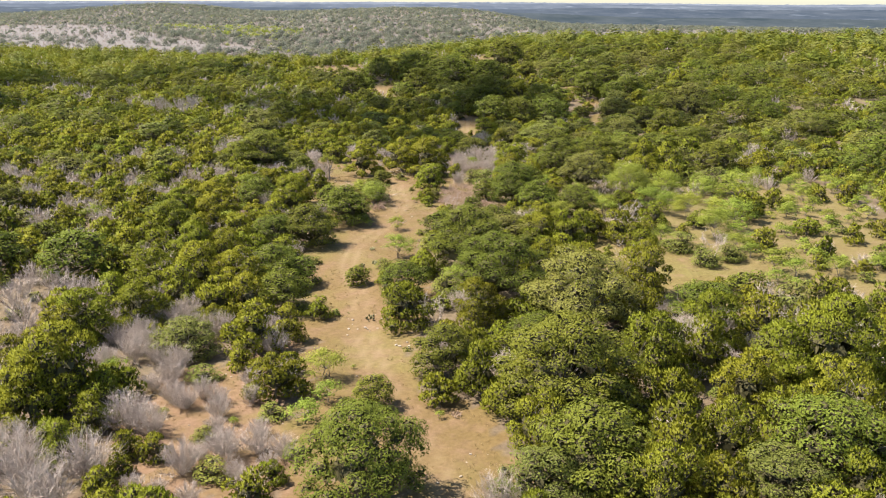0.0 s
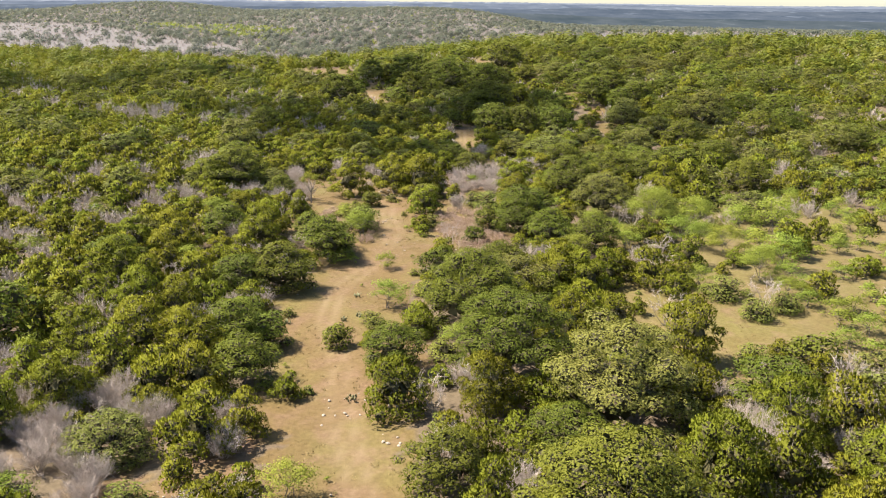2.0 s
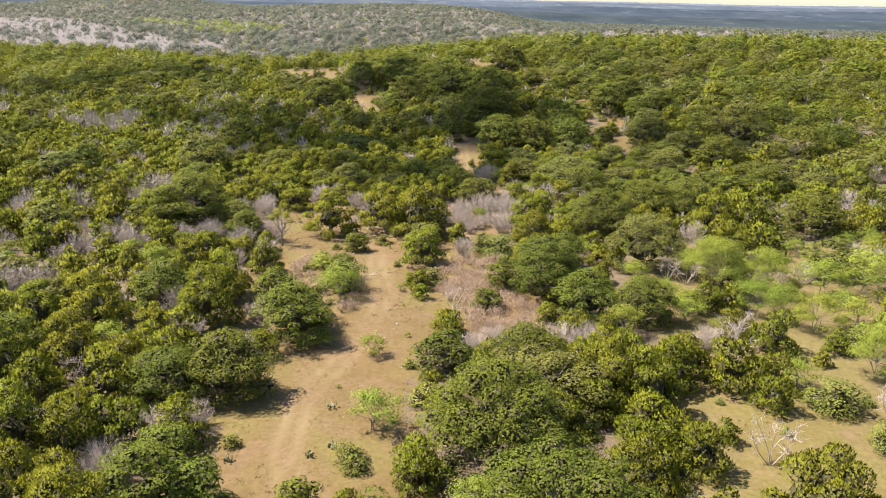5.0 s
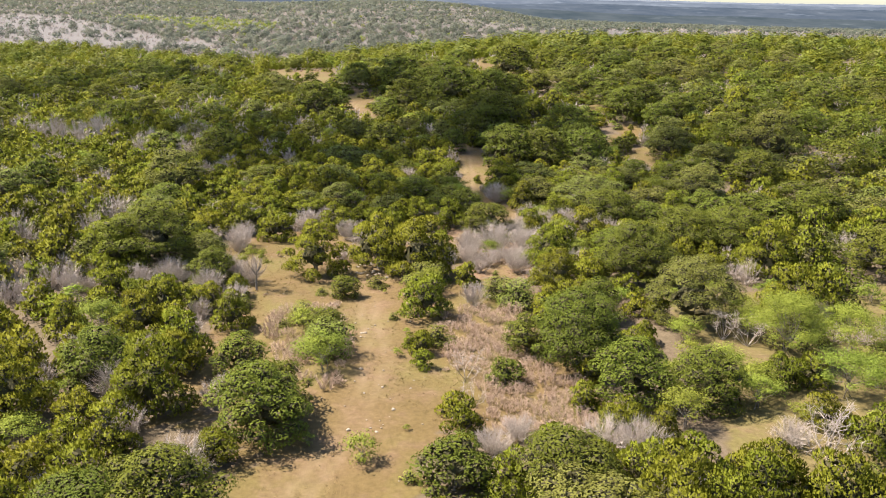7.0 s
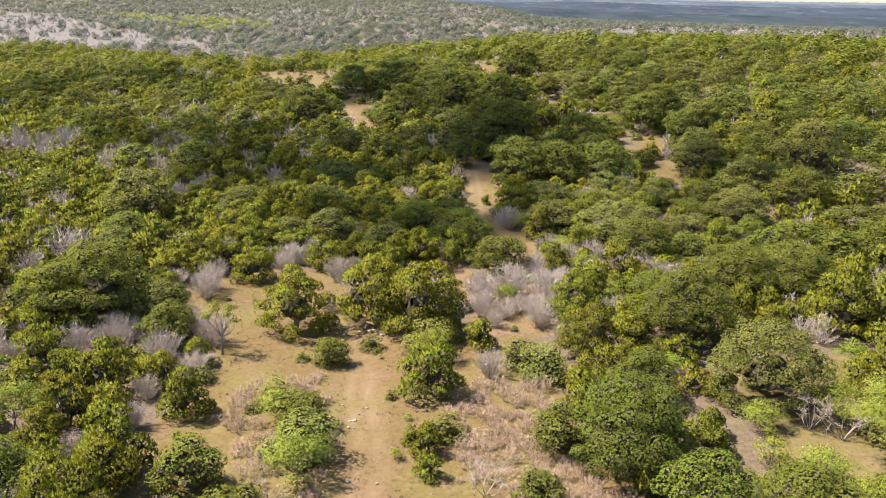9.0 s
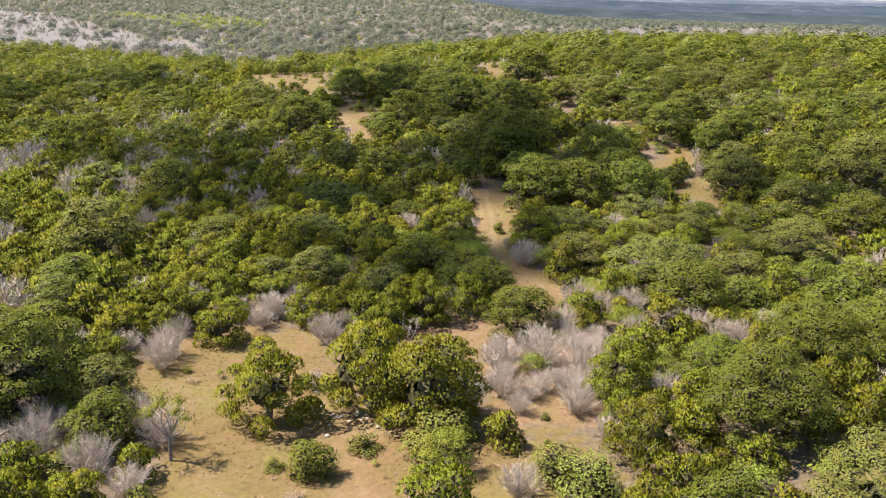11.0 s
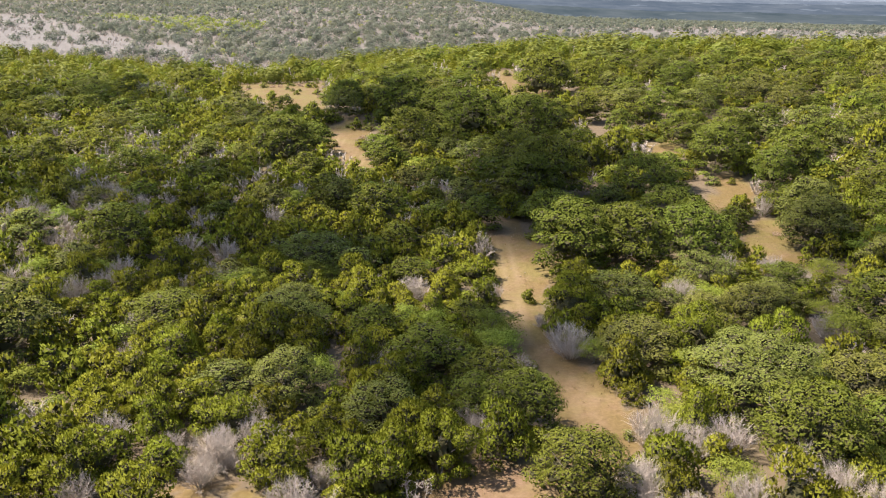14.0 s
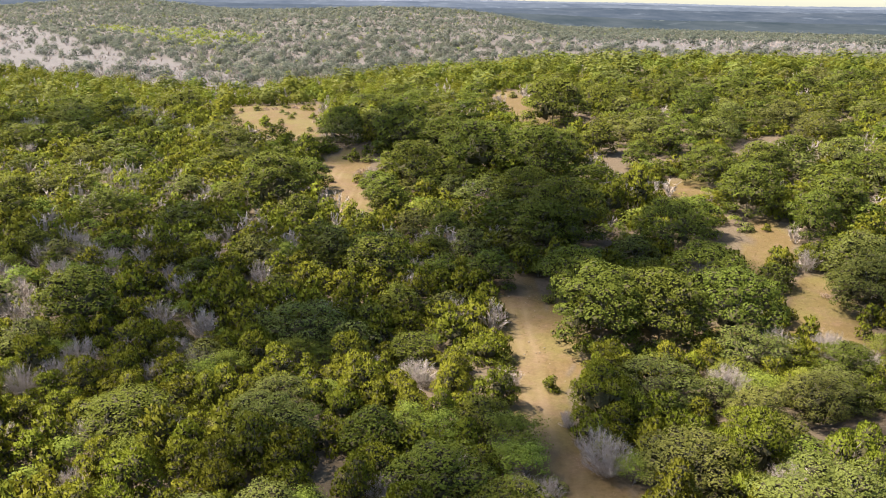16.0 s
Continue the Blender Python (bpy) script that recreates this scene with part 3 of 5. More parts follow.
# the dirt track, from south to north
TRACK = [(3.0, 30.0), (0.5, 52.0), (-4.5, 66.0), (-8.0, 80.0), (-10.0, 95.0), (-12.5, 104.0), (-12.0, 114.0), (-8.0, 126.0), (-6.5, 140.0), (-8.5, 152.0), (-9.0, 163.0),
         (-5.0, 176.0), (2.0, 184.0), (9.0, 192.0), (10.0, 203.0), (5.5, 216.0), (6.2, 232.1), (6.5, 247.1), (7.0, 259.7), (3.8, 276.6), (-11.8, 288.9), (-19.7, 306.3), (-26.6, 328.7), (-39.8, 358.5)]


# the wheel track that leaves to the east
SIDE_TRACK = [(16.0, 99.0), (20.0, 95.5), (25.0, 91.0), (32.0, 87.0), (42.0, 84.0)]


# hillsides of dead grey scrub, a strip of pale scrub and a slope of light green brush
PALE_STRIP = [(105, 745), (250, 735), (430, 760), (440, 870), (300, 880), (110, 860)]
LIME_SLOPE = [(-300, 870), (-290, 900), (-190, 840), (-120, 770), (-115, 680), (-160, 680), (-220, 790)]
GREY_SLOPE = [(-55, 470), (-100, 460), (-200, 520), (-300, 575), (-450, 650), (-620, 760), (-640, 900), (-400, 910), (-350, 890), (-240, 736), (-159, 612), (-100, 540)]


def beyond(x, y):
    """Out on the dry hills, past the near woods?"""
    return y > (float(hill_edge(x)) if x < 40 else 600.0)


# ---- ground ----
def steps(lo, core_lo, core_hi, hi, fine, grow):
    """Grid lines, close together in the core and wider and wider outside it."""
    mid = list(np.arange(core_lo, core_hi + 1e-6, fine))
    up, s, p = [], fine, mid[-1]
    while p < hi:
        s *= grow
        p += s
        up.append(p)
    down, s, p = [], fine, mid[0]
    while p > lo:
        s *= grow
        p -= s
        down.append(p)
    return np.array(down[::-1] + mid + up)


gx, gy = steps(-3200, -34, 36, 3200, 0.75, 1.10), steps(-1200, 46, 215, 5200, 0.75, 1.05)
GX, GY = np.meshgrid(gx, gy)
rng = np.random.default_rng(7)
GZ = ground_height(GX, GY)
fine = (np.abs(GX) < 40) & (GY > 40) & (GY < 270)
GZ = GZ + np.where(fine, rng.normal(0, 0.025, GX.shape), 0)
track_d = np.minimum(line_distance(TRACK, GX, GY), line_distance(SIDE_TRACK, GX, GY))
GZ = GZ - 0.07 * np.exp(-((track_d - 0.75) / 0.35) ** 2)
nx, ny = len(gx), len(gy)
idx = np.arange(nx * ny).reshape(ny, nx)
quads = np.stack([idx[:-1, :-1], idx[:-1, 1:], idx[1:, 1:], idx[1:, :-1]], -1).reshape(-1, 4)
gm = bpy.data.meshes.new("ground")
gm.from_pydata(np.stack([GX, GY, GZ], -1).reshape(-1, 3), [], quads)
gm.shade_smooth()


def vertex_values(me, name, values):
    a = me.attributes.new(name, "FLOAT", "POINT")
    a.data.foreach_set("value", np.ascontiguousarray(values, np.float32).ravel())


scrub = np.zeros(GX.shape)
for key in ("dead_scrub", "pale_scrub", "glade"):
    scrub = np.maximum(scrub, inside(GLADES[key], GX, GY))
open_land = np.zeros(GX.shape)
for poly in GLADES.values():
    open_land = np.maximum(open_land, inside(poly, GX + rng.normal(0, 0.9, GX.shape), GY + rng.normal(0, 0.9, GX.shape)))
open_land = np.maximum(open_land, line_distance(TRACK, GX, GY) < 3.0)
vertex_values(gm, "wear", np.exp(-(track_d / 2.3) ** 2) + 0.25 * rng.random(GX.shape))
reach = np.hypot(GX, GY)
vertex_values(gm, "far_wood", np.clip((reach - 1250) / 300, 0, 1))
vertex_values(gm, "grey_scrub", np.maximum(inside(GREY_SLOPE, GX, GY) | inside(PALE_STRIP, GX, GY), 0.75 * np.clip((GY - hill_edge(GX)) / 60, 0, 1)))
meadow = inside([(16, 92), (22, 128), (26, 160), (70, 165), (75, 96), (40, 84)], GX, GY)
vertex_values(gm, "meadow", meadow * 1.0)
open_land = np.maximum(open_land, meadow * 0.62)
vertex_values(gm, "rut", np.exp(-((track_d - 0.75) / 0.38) ** 2))
vertex_values(gm, "scrub", scrub)
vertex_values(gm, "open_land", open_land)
ground = tagged(new("ground", gm), "dry tan grassland and stony soil under scrub woodland", "ground", kind="structure")


def ground_material():
    m, nodes, links, b = material("dry_grass_and_soil", 0.95)
    pos = nodes.new("ShaderNodeNewGeometry").outputs["Position"]
    broad = noise_tex(nodes, links, pos, 0.09, 4.0)
    patch = noise_tex(nodes, links, pos, 0.35, 5.0, 0.65)
    small = noise_tex(nodes, links, pos, 2.2, 6.0, 0.7)
    grass = ramp(nodes, links, small, [(0.25, (0.065, 0.043, 0.015)), (0.5, (0.094, 0.064, 0.023)), (0.75, (0.121, 0.083, 0.033))])
    green = ramp(nodes, links, small, [(0.3, (0.082, 0.074, 0.018)), (0.7, (0.132, 0.121, 0.034))])
    soil = ramp(nodes, links, small, [(0.25, (0.086, 0.052, 0.029)), (0.5, (0.125, 0.078, 0.046)), (0.78, (0.167, 0.111, 0.071))])
    col = mixed(nodes, links, ramp(nodes, links, broad, [(0.46, 0.0), (0.62, 0.45)]), grass, green)
    lush = nodes.new("ShaderNodeMath")
    lush.operation = "MULTIPLY"
    links.new(attribute(nodes, "meadow"), lush.inputs[0])
    links.new(ramp(nodes, links, patch, [(0.3, 0.1), (0.6, 0.65)]), lush.inputs[1])
    col = mixed(nodes, links, lush.outputs[0], col, green)
    col = mixed(nodes, links, ramp(nodes, links, patch, [(0.5, 0.0), (0.68, 0.6)]), col, soil)
    col = mixed(nodes, links, attribute(nodes, "scrub"), col, mixed(nodes, links, ramp(nodes, links, patch, [(0.35, 0.25), (0.6, 1.0)]), col, soil))
    wear = nodes.new("ShaderNodeMath")
    wear.operation = "MULTIPLY"
    links.new(attribute(nodes, "wear"), wear.inputs[0])
    links.new(ramp(nodes, links, patch, [(0.3, 0.08), (0.62, 0.48)]), wear.inputs[1])
    col = mixed(nodes, links, wear.outputs[0], col, soil)
    rut = nodes.new("ShaderNodeMath")
    rut.operation = "MULTIPLY"
    links.new(attribute(nodes, "rut"), rut.inputs[0])
    links.new(ramp(nodes, links, broad, [(0.35, 0.1), (0.6, 0.6)]), rut.inputs[1])
    col = mixed(nodes, links, rut.outputs[0], col, (0.160, 0.116, 0.064))
    # leaf litter on the woods floor, darkened in place of shade between trees
    shaded_litter = ramp(nodes, links, small, [(0.3, (0.052, 0.039, 0.027)), (0.7, (0.120, 0.092, 0.066))])
    shaded_floor = nodes.new("ShaderNodeMath")
    shaded_floor.operation, shaded_floor.use_clamp = "SUBTRACT", True
    shaded_floor.inputs[0].default_value = 0.75
    links.new(attribute(nodes, "open_land"), shaded_floor.inputs[1])
    col = mixed(nodes, links, shaded_floor.outputs[0], col, shaded_litter)
    grey = ramp(nodes, links, patch, [(0.3, (0.076, 0.068, 0.062)), (0.7, (0.122, 0.109, 0.102))])
    col = mixed(nodes, links, attribute(nodes, "grey_scrub"), col, grey)
    coarse = noise_tex(nodes, links, pos, 0.012, 8.0, 0.7)
    wooded = ramp(nodes, links, coarse, [(0.35, (0.035, 0.045, 0.035)), (0.55, (0.055, 0.064, 0.052)), (0.72, (0.095, 0.098, 0.078))])
    col = mixed(nodes, links, attribute(nodes, "far_wood"), col, wooded)
    links.new(col, b.inputs["Base Color"])
    bump = nodes.new("ShaderNodeBump")
    bump.inputs["Strength"].default_value, bump.inputs["Distance"].default_value = 0.6, 0.12
    links.new(small, bump.inputs["Height"])
    links.new(bump.outputs[0], b.inputs["Normal"])
    return m


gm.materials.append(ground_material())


# ---- plant shapes: faces of four corners, or of three with -1 in the last place, kept as arrays ----
def unit(v):
    return v / np.maximum(np.linalg.norm(v, axis=-1, keepdims=True), 1e-9)


class Shape:
    """Corners with the way they face, four-cornered faces and a material slot for each face."""

    def __init__(self):
        self.v, self.f, self.m, self.w, self.n = [], [], [], [], 0

    def add(self, v, f, slot, facing=None):
        self.v.append(np.asarray(v, float).reshape(-1, 3))
        self.w.append(np.zeros_like(self.v[-1]) if facing is None else np.asarray(facing, float).reshape(-1, 3))
        f = np.asarray(f, int).reshape(-1, 4)
        self.f.append(np.where(f < 0, -1, f + self.n))
        self.m.append(np.full(len(self.f[-1]), slot))
        self.n += len(self.v[-1])

    def done(self):
        return np.concatenate(self.v), np.concatenate(self.f), np.concatenate(self.m), np.concatenate(self.w)


def sprays(shape, rng, places, ways, faces, size, long=1.5, slot=0, facing=None, broad=0.46):
    """Leafy sprays: slender points along ways that turn their broad side to faces."""
    n = len(places)
    ways = unit(ways)
    side = unit(np.cross(ways, faces + rng.normal(0, 1e-3, (n, 3))))
    up = np.cross(side, ways)
    s = size * rng.uniform(0.6, 1.4, (n, 1))
    foot = places - ways * s * long * 0.5 + up * s * 0.08
    tip = places + ways * s * long * 0.5
    corners = np.arange(3 * n).reshape(n, 3)
    shape.add(np.stack([foot - side * s * broad, foot + side * s * broad, tip], 1), np.column_stack([corners, np.full(n, -1)]), slot,
              None if facing is None else np.repeat(unit(facing), 3, 0))


def tubes(shape, lines, radii, sides=4, slot=1):
    """Tapering limbs along polylines."""
    for line, (r0, r1) in zip(lines, radii):
        p = np.asarray(line, float)
        k = len(p)
        way = unit(np.gradient(p, axis=0))
        ref = np.where(np.abs(way[:, 2:3]) > 0.9, [[1.0, 0, 0]], [[0, 0, 1.0]])
        u = unit(np.cross(way, ref))
        w = np.cross(way, u)
        r = np.linspace(r0, r1, k)[:, None]
        rings = [p + r * (math.cos(2 * math.pi * i / sides) * u + math.sin(2 * math.pi * i / sides) * w) for i in range(sides)]
        v = np.stack(rings, 1).reshape(-1, 3)
        f = [(j * sides + i, j * sides + (i + 1) % sides, (j + 1) * sides + (i + 1) % sides, (j + 1) * sides + i) for j in range(k - 1) for i in range(sides)]
        shape.add(v, f, slot)


CORNERS = np.array([(x, y, z) for x in (-1, 1) for y in (-1, 1) for z in (-1, 1)], float) / math.sqrt(3)
TIPS = np.array([(1, 0, 0), (-1, 0, 0), (0, 1, 0), (0, -1, 0), (0, 0, 1), (0, 0, -1)], float)


def rhomb_faces():
    """The twelve faces of a round body with eight corners and six tips."""
    faces = []
    for i in range(8):
        for j in range(i + 1, 8):
            if abs(np.linalg.norm(CORNERS[i] - CORNERS[j]) - 2 / math.sqrt(3)) < 1e-6:
                mid = CORNERS[i] + CORNERS[j]
                k, m = [8 + t for t in range(6) if TIPS[t] @ mid > 0.5]
                n = np.cross(CORNERS[j] - CORNERS[i], TIPS[k - 8] - TIPS[m - 8])
                faces.append((i, m, j, k) if n @ mid > 0 else (i, k, j, m))
    return np.array(faces)


RHOMBS = rhomb_faces()


def ball(shape, centre, radii, rng, slot=0):
    """A small lumpy round body of twelve faces."""
    p = np.concatenate([CORNERS, TIPS]) * rng.uniform(0.86, 1.14, (14, 1))
    a = rng.uniform(0, 6.28)
    turn = np.array([[math.cos(a), -math.sin(a), 0], [math.sin(a), math.cos(a), 0], [0, 0, 1]])
    shape.add(centre + (p @ turn) * radii, RHOMBS, slot, unit(p @ turn))


def on_lobe(rng, n, floor=-0.35):
    d = unit(rng.normal(size=(n * 3, 3)))
    d = d[d[:, 2] > floor][:n]
    return d


def limb(rng, a, b, bow=0.12, k=4):
    t = np.linspace(0, 1, k)[:, None]
    a, b = np.asarray(a, float), np.asarray(b, float)
    off = rng.normal(0, bow * np.linalg.norm(b - a), 3)
    return a + (b - a) * t + off * (4 * t * (1 - t))


WIDTHS = (2.6, 4.5, 7.5, 12.0)           # crown widths for which shapes are made
SPRAY = (0.148, 0.235, 0.33)            # length of a spray, by level of detail
COVER = {"juniper": 0.84, "live_oak": 1.02, "grey_oak": 0.86, "mesquite": 0.82, "shrub": 0.85, "open_oak": 0.30}


def crown_tree(rng, kind, level, size):
    """A plant 1 wide and 1 high: lobes of sprays round an inner mass, on stems."""
    s = Shape()
    wide = WIDTHS[size]
    if level >= 3:
        count, spray = ((170, 0.096), (26, 0.20))[level - 3]
        d = on_lobe(rng, count, -0.15)
        lump = 1 + 0.22 * np.sin(d[:, :1] * 8 + rng.uniform(0, 6)) * np.sin(d[:, 1:2] * 8 + rng.uniform(0, 6))
        p = d * np.array([0.44, 0.44, 0.74]) * lump * rng.uniform(0.75, 1.08, (len(d), 1)) + np.array([0, 0, 0.16])
        sprays(s, rng, p, np.cross(d, rng.normal(size=d.shape)), d + rng.normal(0, 0.25, d.shape) + np.array([0, 0, 0.2]), spray, 1.5, 0, d + rng.normal(0, 0.22, d.shape))
        return s.done()
    lobes, spread, low, lob, dense = {
        "juniper": (12, 0.36, 0.30, 0.165, 0.66), "live_oak": (19, 0.37, 0.50, 0.155, 0.66), "grey_oak": (14, 0.38, 0.48, 0.15, 0.62),
        "open_oak": (9, 0.36, 0.62, 0.13, 0.0), "mesquite": (14, 0.36, 0.28, 0.18, 0.0), "shrub": (6, 0.31, 0.35, 0.23, 0.6)}[kind]
    lobes = int(lobes * (0.8, 1.0, 1.7, 2.8)[size] * (1.0, 1.0, 0.5)[level])
    lob = lob * (1.08, 1.0, 0.80, 0.64)[size] * (1.0, 1.0, 1.3)[level]
    k = np.arange(lobes)
    ang = k * 2.399963 + rng.uniform(0, 6.28)
    rad = spread * np.sqrt((k + 0.3) / lobes) * rng.uniform(0.85, 1.15, lobes)
    top = (1 - lob * 0.9) - (1 - low - lob * 0.6) * (rad / spread) ** 2 * rng.uniform(0.5, 1.15, lobes)
    if kind == "juniper":
        top = (1 - lob * 0.8) - (0.72 - lob) * (rad / spread) ** 1.4 * rng.uniform(0.65, 1.2, lobes)
    centres = np.stack([rad * np.cos(ang), rad * np.sin(ang), np.maximum(top, lob * 0.9)], -1)
    # low skirts, so that the foliage comes down close to the ground
    if dense:
        sk = (7, 10, 14, 20)[size]
        a2 = rng.uniform(0, 6.28) + np.arange(sk) * 6.283 / sk
        zz = 0.20
        skirt = np.stack([spread * 0.98 * np.cos(a2), spread * 0.98 * np.sin(a2), rng.uniform(0.45, 1.3, sk) * zz], -1)
        centres = np.concatenate([centres, skirt])
        if "oak" in kind:
            a3 = a2 + 3.1416 / sk
            centres = np.concatenate([centres, np.stack([spread * 1.05 * np.cos(a3), spread * 1.05 * np.sin(a3), rng.uniform(0.40, 0.56, sk)], -1)])
    centres = centres + rng.normal(0, 0.045, centres.shape) * (1, 1, 0.6)
    centres[:, :2] *= rng.uniform(0.86, 1.14, 2)
    centres[:, 2] = np.maximum(centres[:, 2], 0.10)
    lr = lob * rng.uniform(0.62, 1.38, len(centres))
    spray = SPRAY[level]
    count = COVER[kind] * (1.05, 0.88, 0.78)[level] * 2.2 * wide ** 2 / (0.62 * spray ** 2)
    share = lr ** 2 / (lr ** 2).sum()
    if kind in ("mesquite", "open_oak"):
        lr = lr * 1.25
        spray = spray * 0.72
        count = count * 1.2
    fine = (0.94, 1.1, 1.05)[level] if kind == "juniper" else 1.0
    count = count / fine ** 2
    inner = (18, 7, 2)[level]
    for at, (c, r, q) in enumerate(zip(centres, lr, share)):
        d = on_lobe(rng, max(2, int(count * q)), -0.15)
        out = rng.uniform(0.86, 1.10, (len(d), 1)) if dense else rng.uniform(0.15, 1.12, (len(d), 1))
        p = c + d * r * np.array([1.0, 1.0, 0.85]) * out
        if dense:
            # nothing grows where another lobe already closes off the light
            near = np.linalg.norm((p[:, None] - centres[None]) / lr[None, :, None], axis=2)
            near[:, at] = 9.0
            keep = near.min(1) > (0.66, 0.52, 0.45)[level]
            d, p = d[keep], p[keep]
        p[:, 2] = np.maximum(p[:, 2], 0.02)
        rough = (0.22 if dense else 0.6, 0.20, 0.15)[level]
        face = d + rng.normal(0, rough, d.shape) + np.array([0, 0, 0.3])
        if kind == "juniper":
            way = d * 0.55 + rng.normal(0, (0.35, 0.4, 0.6)[level], d.shape) + np.array([0, 0, (0.75, 0.65, 0.3)[level]])
        else:
            way = np.cross(d, rng.normal(size=d.shape))
        whole = unit(p - np.array([0, 0, 0.35]))
        facing = (0.64, 0.72, 0.85)[level] * (0.76 * d + 0.34 * whole) + (0.36, 0.28, 0.15)[level] * unit(face) + rng.normal(0, 0.10, d.shape)
        sprays(s, rng, p, way, face, spray / wide * fine, 1.5 if kind == "juniper" else 1.25, 0, facing, (0.48, 0.48, 0.50)[level])
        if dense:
            # twigs and dry leaves inside, near black to paint shade into the gaps
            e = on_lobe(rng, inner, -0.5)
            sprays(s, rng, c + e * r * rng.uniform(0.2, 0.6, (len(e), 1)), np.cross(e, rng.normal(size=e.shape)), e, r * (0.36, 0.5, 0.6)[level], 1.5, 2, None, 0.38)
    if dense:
        # the dark heart of the crown: near-black sprays that stand for its deep shade
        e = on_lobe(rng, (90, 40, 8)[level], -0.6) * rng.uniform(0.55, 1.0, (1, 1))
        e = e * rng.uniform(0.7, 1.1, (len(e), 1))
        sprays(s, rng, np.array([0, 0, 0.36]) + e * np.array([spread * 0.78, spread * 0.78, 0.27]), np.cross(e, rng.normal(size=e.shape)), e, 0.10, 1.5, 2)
    if level <= 1:
        stems = 1 if "oak" in kind else 3
        stem = min(1.0, 4.0 / wide)
        lines, radii = [], []
        fork = np.array([0, 0, 0.30 if kind != "open_oak" else 0.35])
        for i in range(stems):
            base = rng.normal(0, 0.03 * (stems - 1), 3) * (1, 1, 0)
            lines.append(limb(rng, base - np.array([0, 0, 0.05]), fork + rng.normal(0, 0.04, 3), 0.05))
            radii.append((0.035 * stem * (0.4 if kind == "mesquite" else 1.0), 0.022 * stem * (0.4 if kind == "mesquite" else 1.0)))
        for c in centres[:lobes:(2 if level == 0 else 6) if dense else 1]:
            lines.append(limb(rng, fork, c, 0.1))
            radii.append((0.013 * stem * (0.6 if kind == "mesquite" else 1.0), 0.004 * stem))
        tubes(s, lines, radii, 5 if level == 0 else 3)
    return s.done()


def dead_plant(rng, level, brush=False):
    """A dead juniper or dry brush: a fan of bare stems from one foot, with a haze of fine twigs."""
    s = Shape()
    main, twigs, thin = ((28, 84, 0.0052), (14, 48, 0.010), (6, 24, 0.032), (4, 12, 0.06), (2, 4, 0.14))[level]
    if brush:
        main, twigs, thin = 15, 60, 0.010
    if level == 4:
        d = on_lobe(rng, 11, 0.1)
        sprays(s, rng, d * np.array([0.34, 0.34, 0.45]) + np.array([0, 0, 0.15]), d * 0.6 + rng.normal(0, 0.3, d.shape) + np.array([0, 0, 0.6]), d, 0.15, 3.0)
        return s.done()
    lines, starts, ways = [], [], []
    for i in range(main):
        a = i * 2.4 + rng.uniform(-0.4, 0.4)
        lean = 0.49 * math.sqrt((i + 0.4) / main) * rng.uniform(0.8, 1.1)
        tip = np.array([lean * math.cos(a), lean * math.sin(a), rng.uniform(0.72, 0.95) * math.sqrt(max(0.08, 1 - (lean * 1.9) ** 2))])
        foot = np.array([math.cos(a), math.sin(a), 0]) * lean * (0.7 if brush else 0.15) - np.array([0, 0, 0.03])
        ln = limb(rng, foot, tip, 0.07, 3 if level < 2 else 2)
        lines.append(ln)
        t = rng.uniform(0.25, 1.0, (twigs, 1))
        starts.append(ln[0] + (ln[-1] - ln[0]) * t + rng.normal(0, 0.02, (twigs, 3)))
        ways.append(unit(ln[-1] - ln[0]) * 0.9 + rng.normal(0, 0.5, (twigs, 3)) + np.array([0, 0, 0.2]))
    r0 = (0.0055, 0.009, 0.018, 0.03, 0.04)[level] * (0.5 if brush else 1.0)
    tubes(s, lines, [(r0, r0 * 0.35)] * main, 3, 0)
    p, w = np.concatenate(starts), unit(np.concatenate(ways))
    length = rng.uniform(0.12, 0.26, (len(p), 1))
    p = p + w * length * 0.5
    p[:, 2] = np.maximum(p[:, 2], 0.03)
    sprays(s, rng, p, w, rng.normal(size=p.shape), thin, 0.20 / thin, 0, None, 0.5)
    return s.done()


def snag_plant(rng):
    s = Shape()
    lines, radii = [], []
    for i in range(6):
        a = i * 2.1 + rng.uniform(-0.4, 0.4)
        tip = np.array([0.42 * math.cos(a), 0.42 * math.sin(a), rng.uniform(0.5, 1.0)])
        ln = limb(rng, (0, 0, -0.04), tip, 0.12, 5)
        lines.append(ln)
        radii.append((0.012, 0.004))
        for j in range(9):
            q = ln[2] + (ln[4] - ln[2]) * rng.uniform(0, 1)
            e = q + unit(unit(tip) * 0.5 + rng.normal(0, 0.6, 3)) * rng.uniform(0.12, 0.32)
            e[2] = max(e[2], 0.05)
            l2 = limb(rng, q, e, 0.1, 3)
            lines.append(l2)
            radii.append((0.006, 0.002))
            for _ in range(5):
                e2 = l2[1] + unit(rng.normal(0, 1, 3) + (0, 0, 0.4)) * rng.uniform(0.06, 0.14)
                lines.append(np.stack([l2[1], e2]))
                radii.append((0.003, 0.0012))
    tubes(s, lines, radii, 3, 0)
    return s.done()


LEAFY = ("juniper", "live_oak", "grey_oak", "mesquite", "shrub", "open_oak")
VARIANTS = {"juniper": 5, "live_oak": 4, "grey_oak": 3, "mesquite": 3, "shrub": 3, "open_oak": 2}


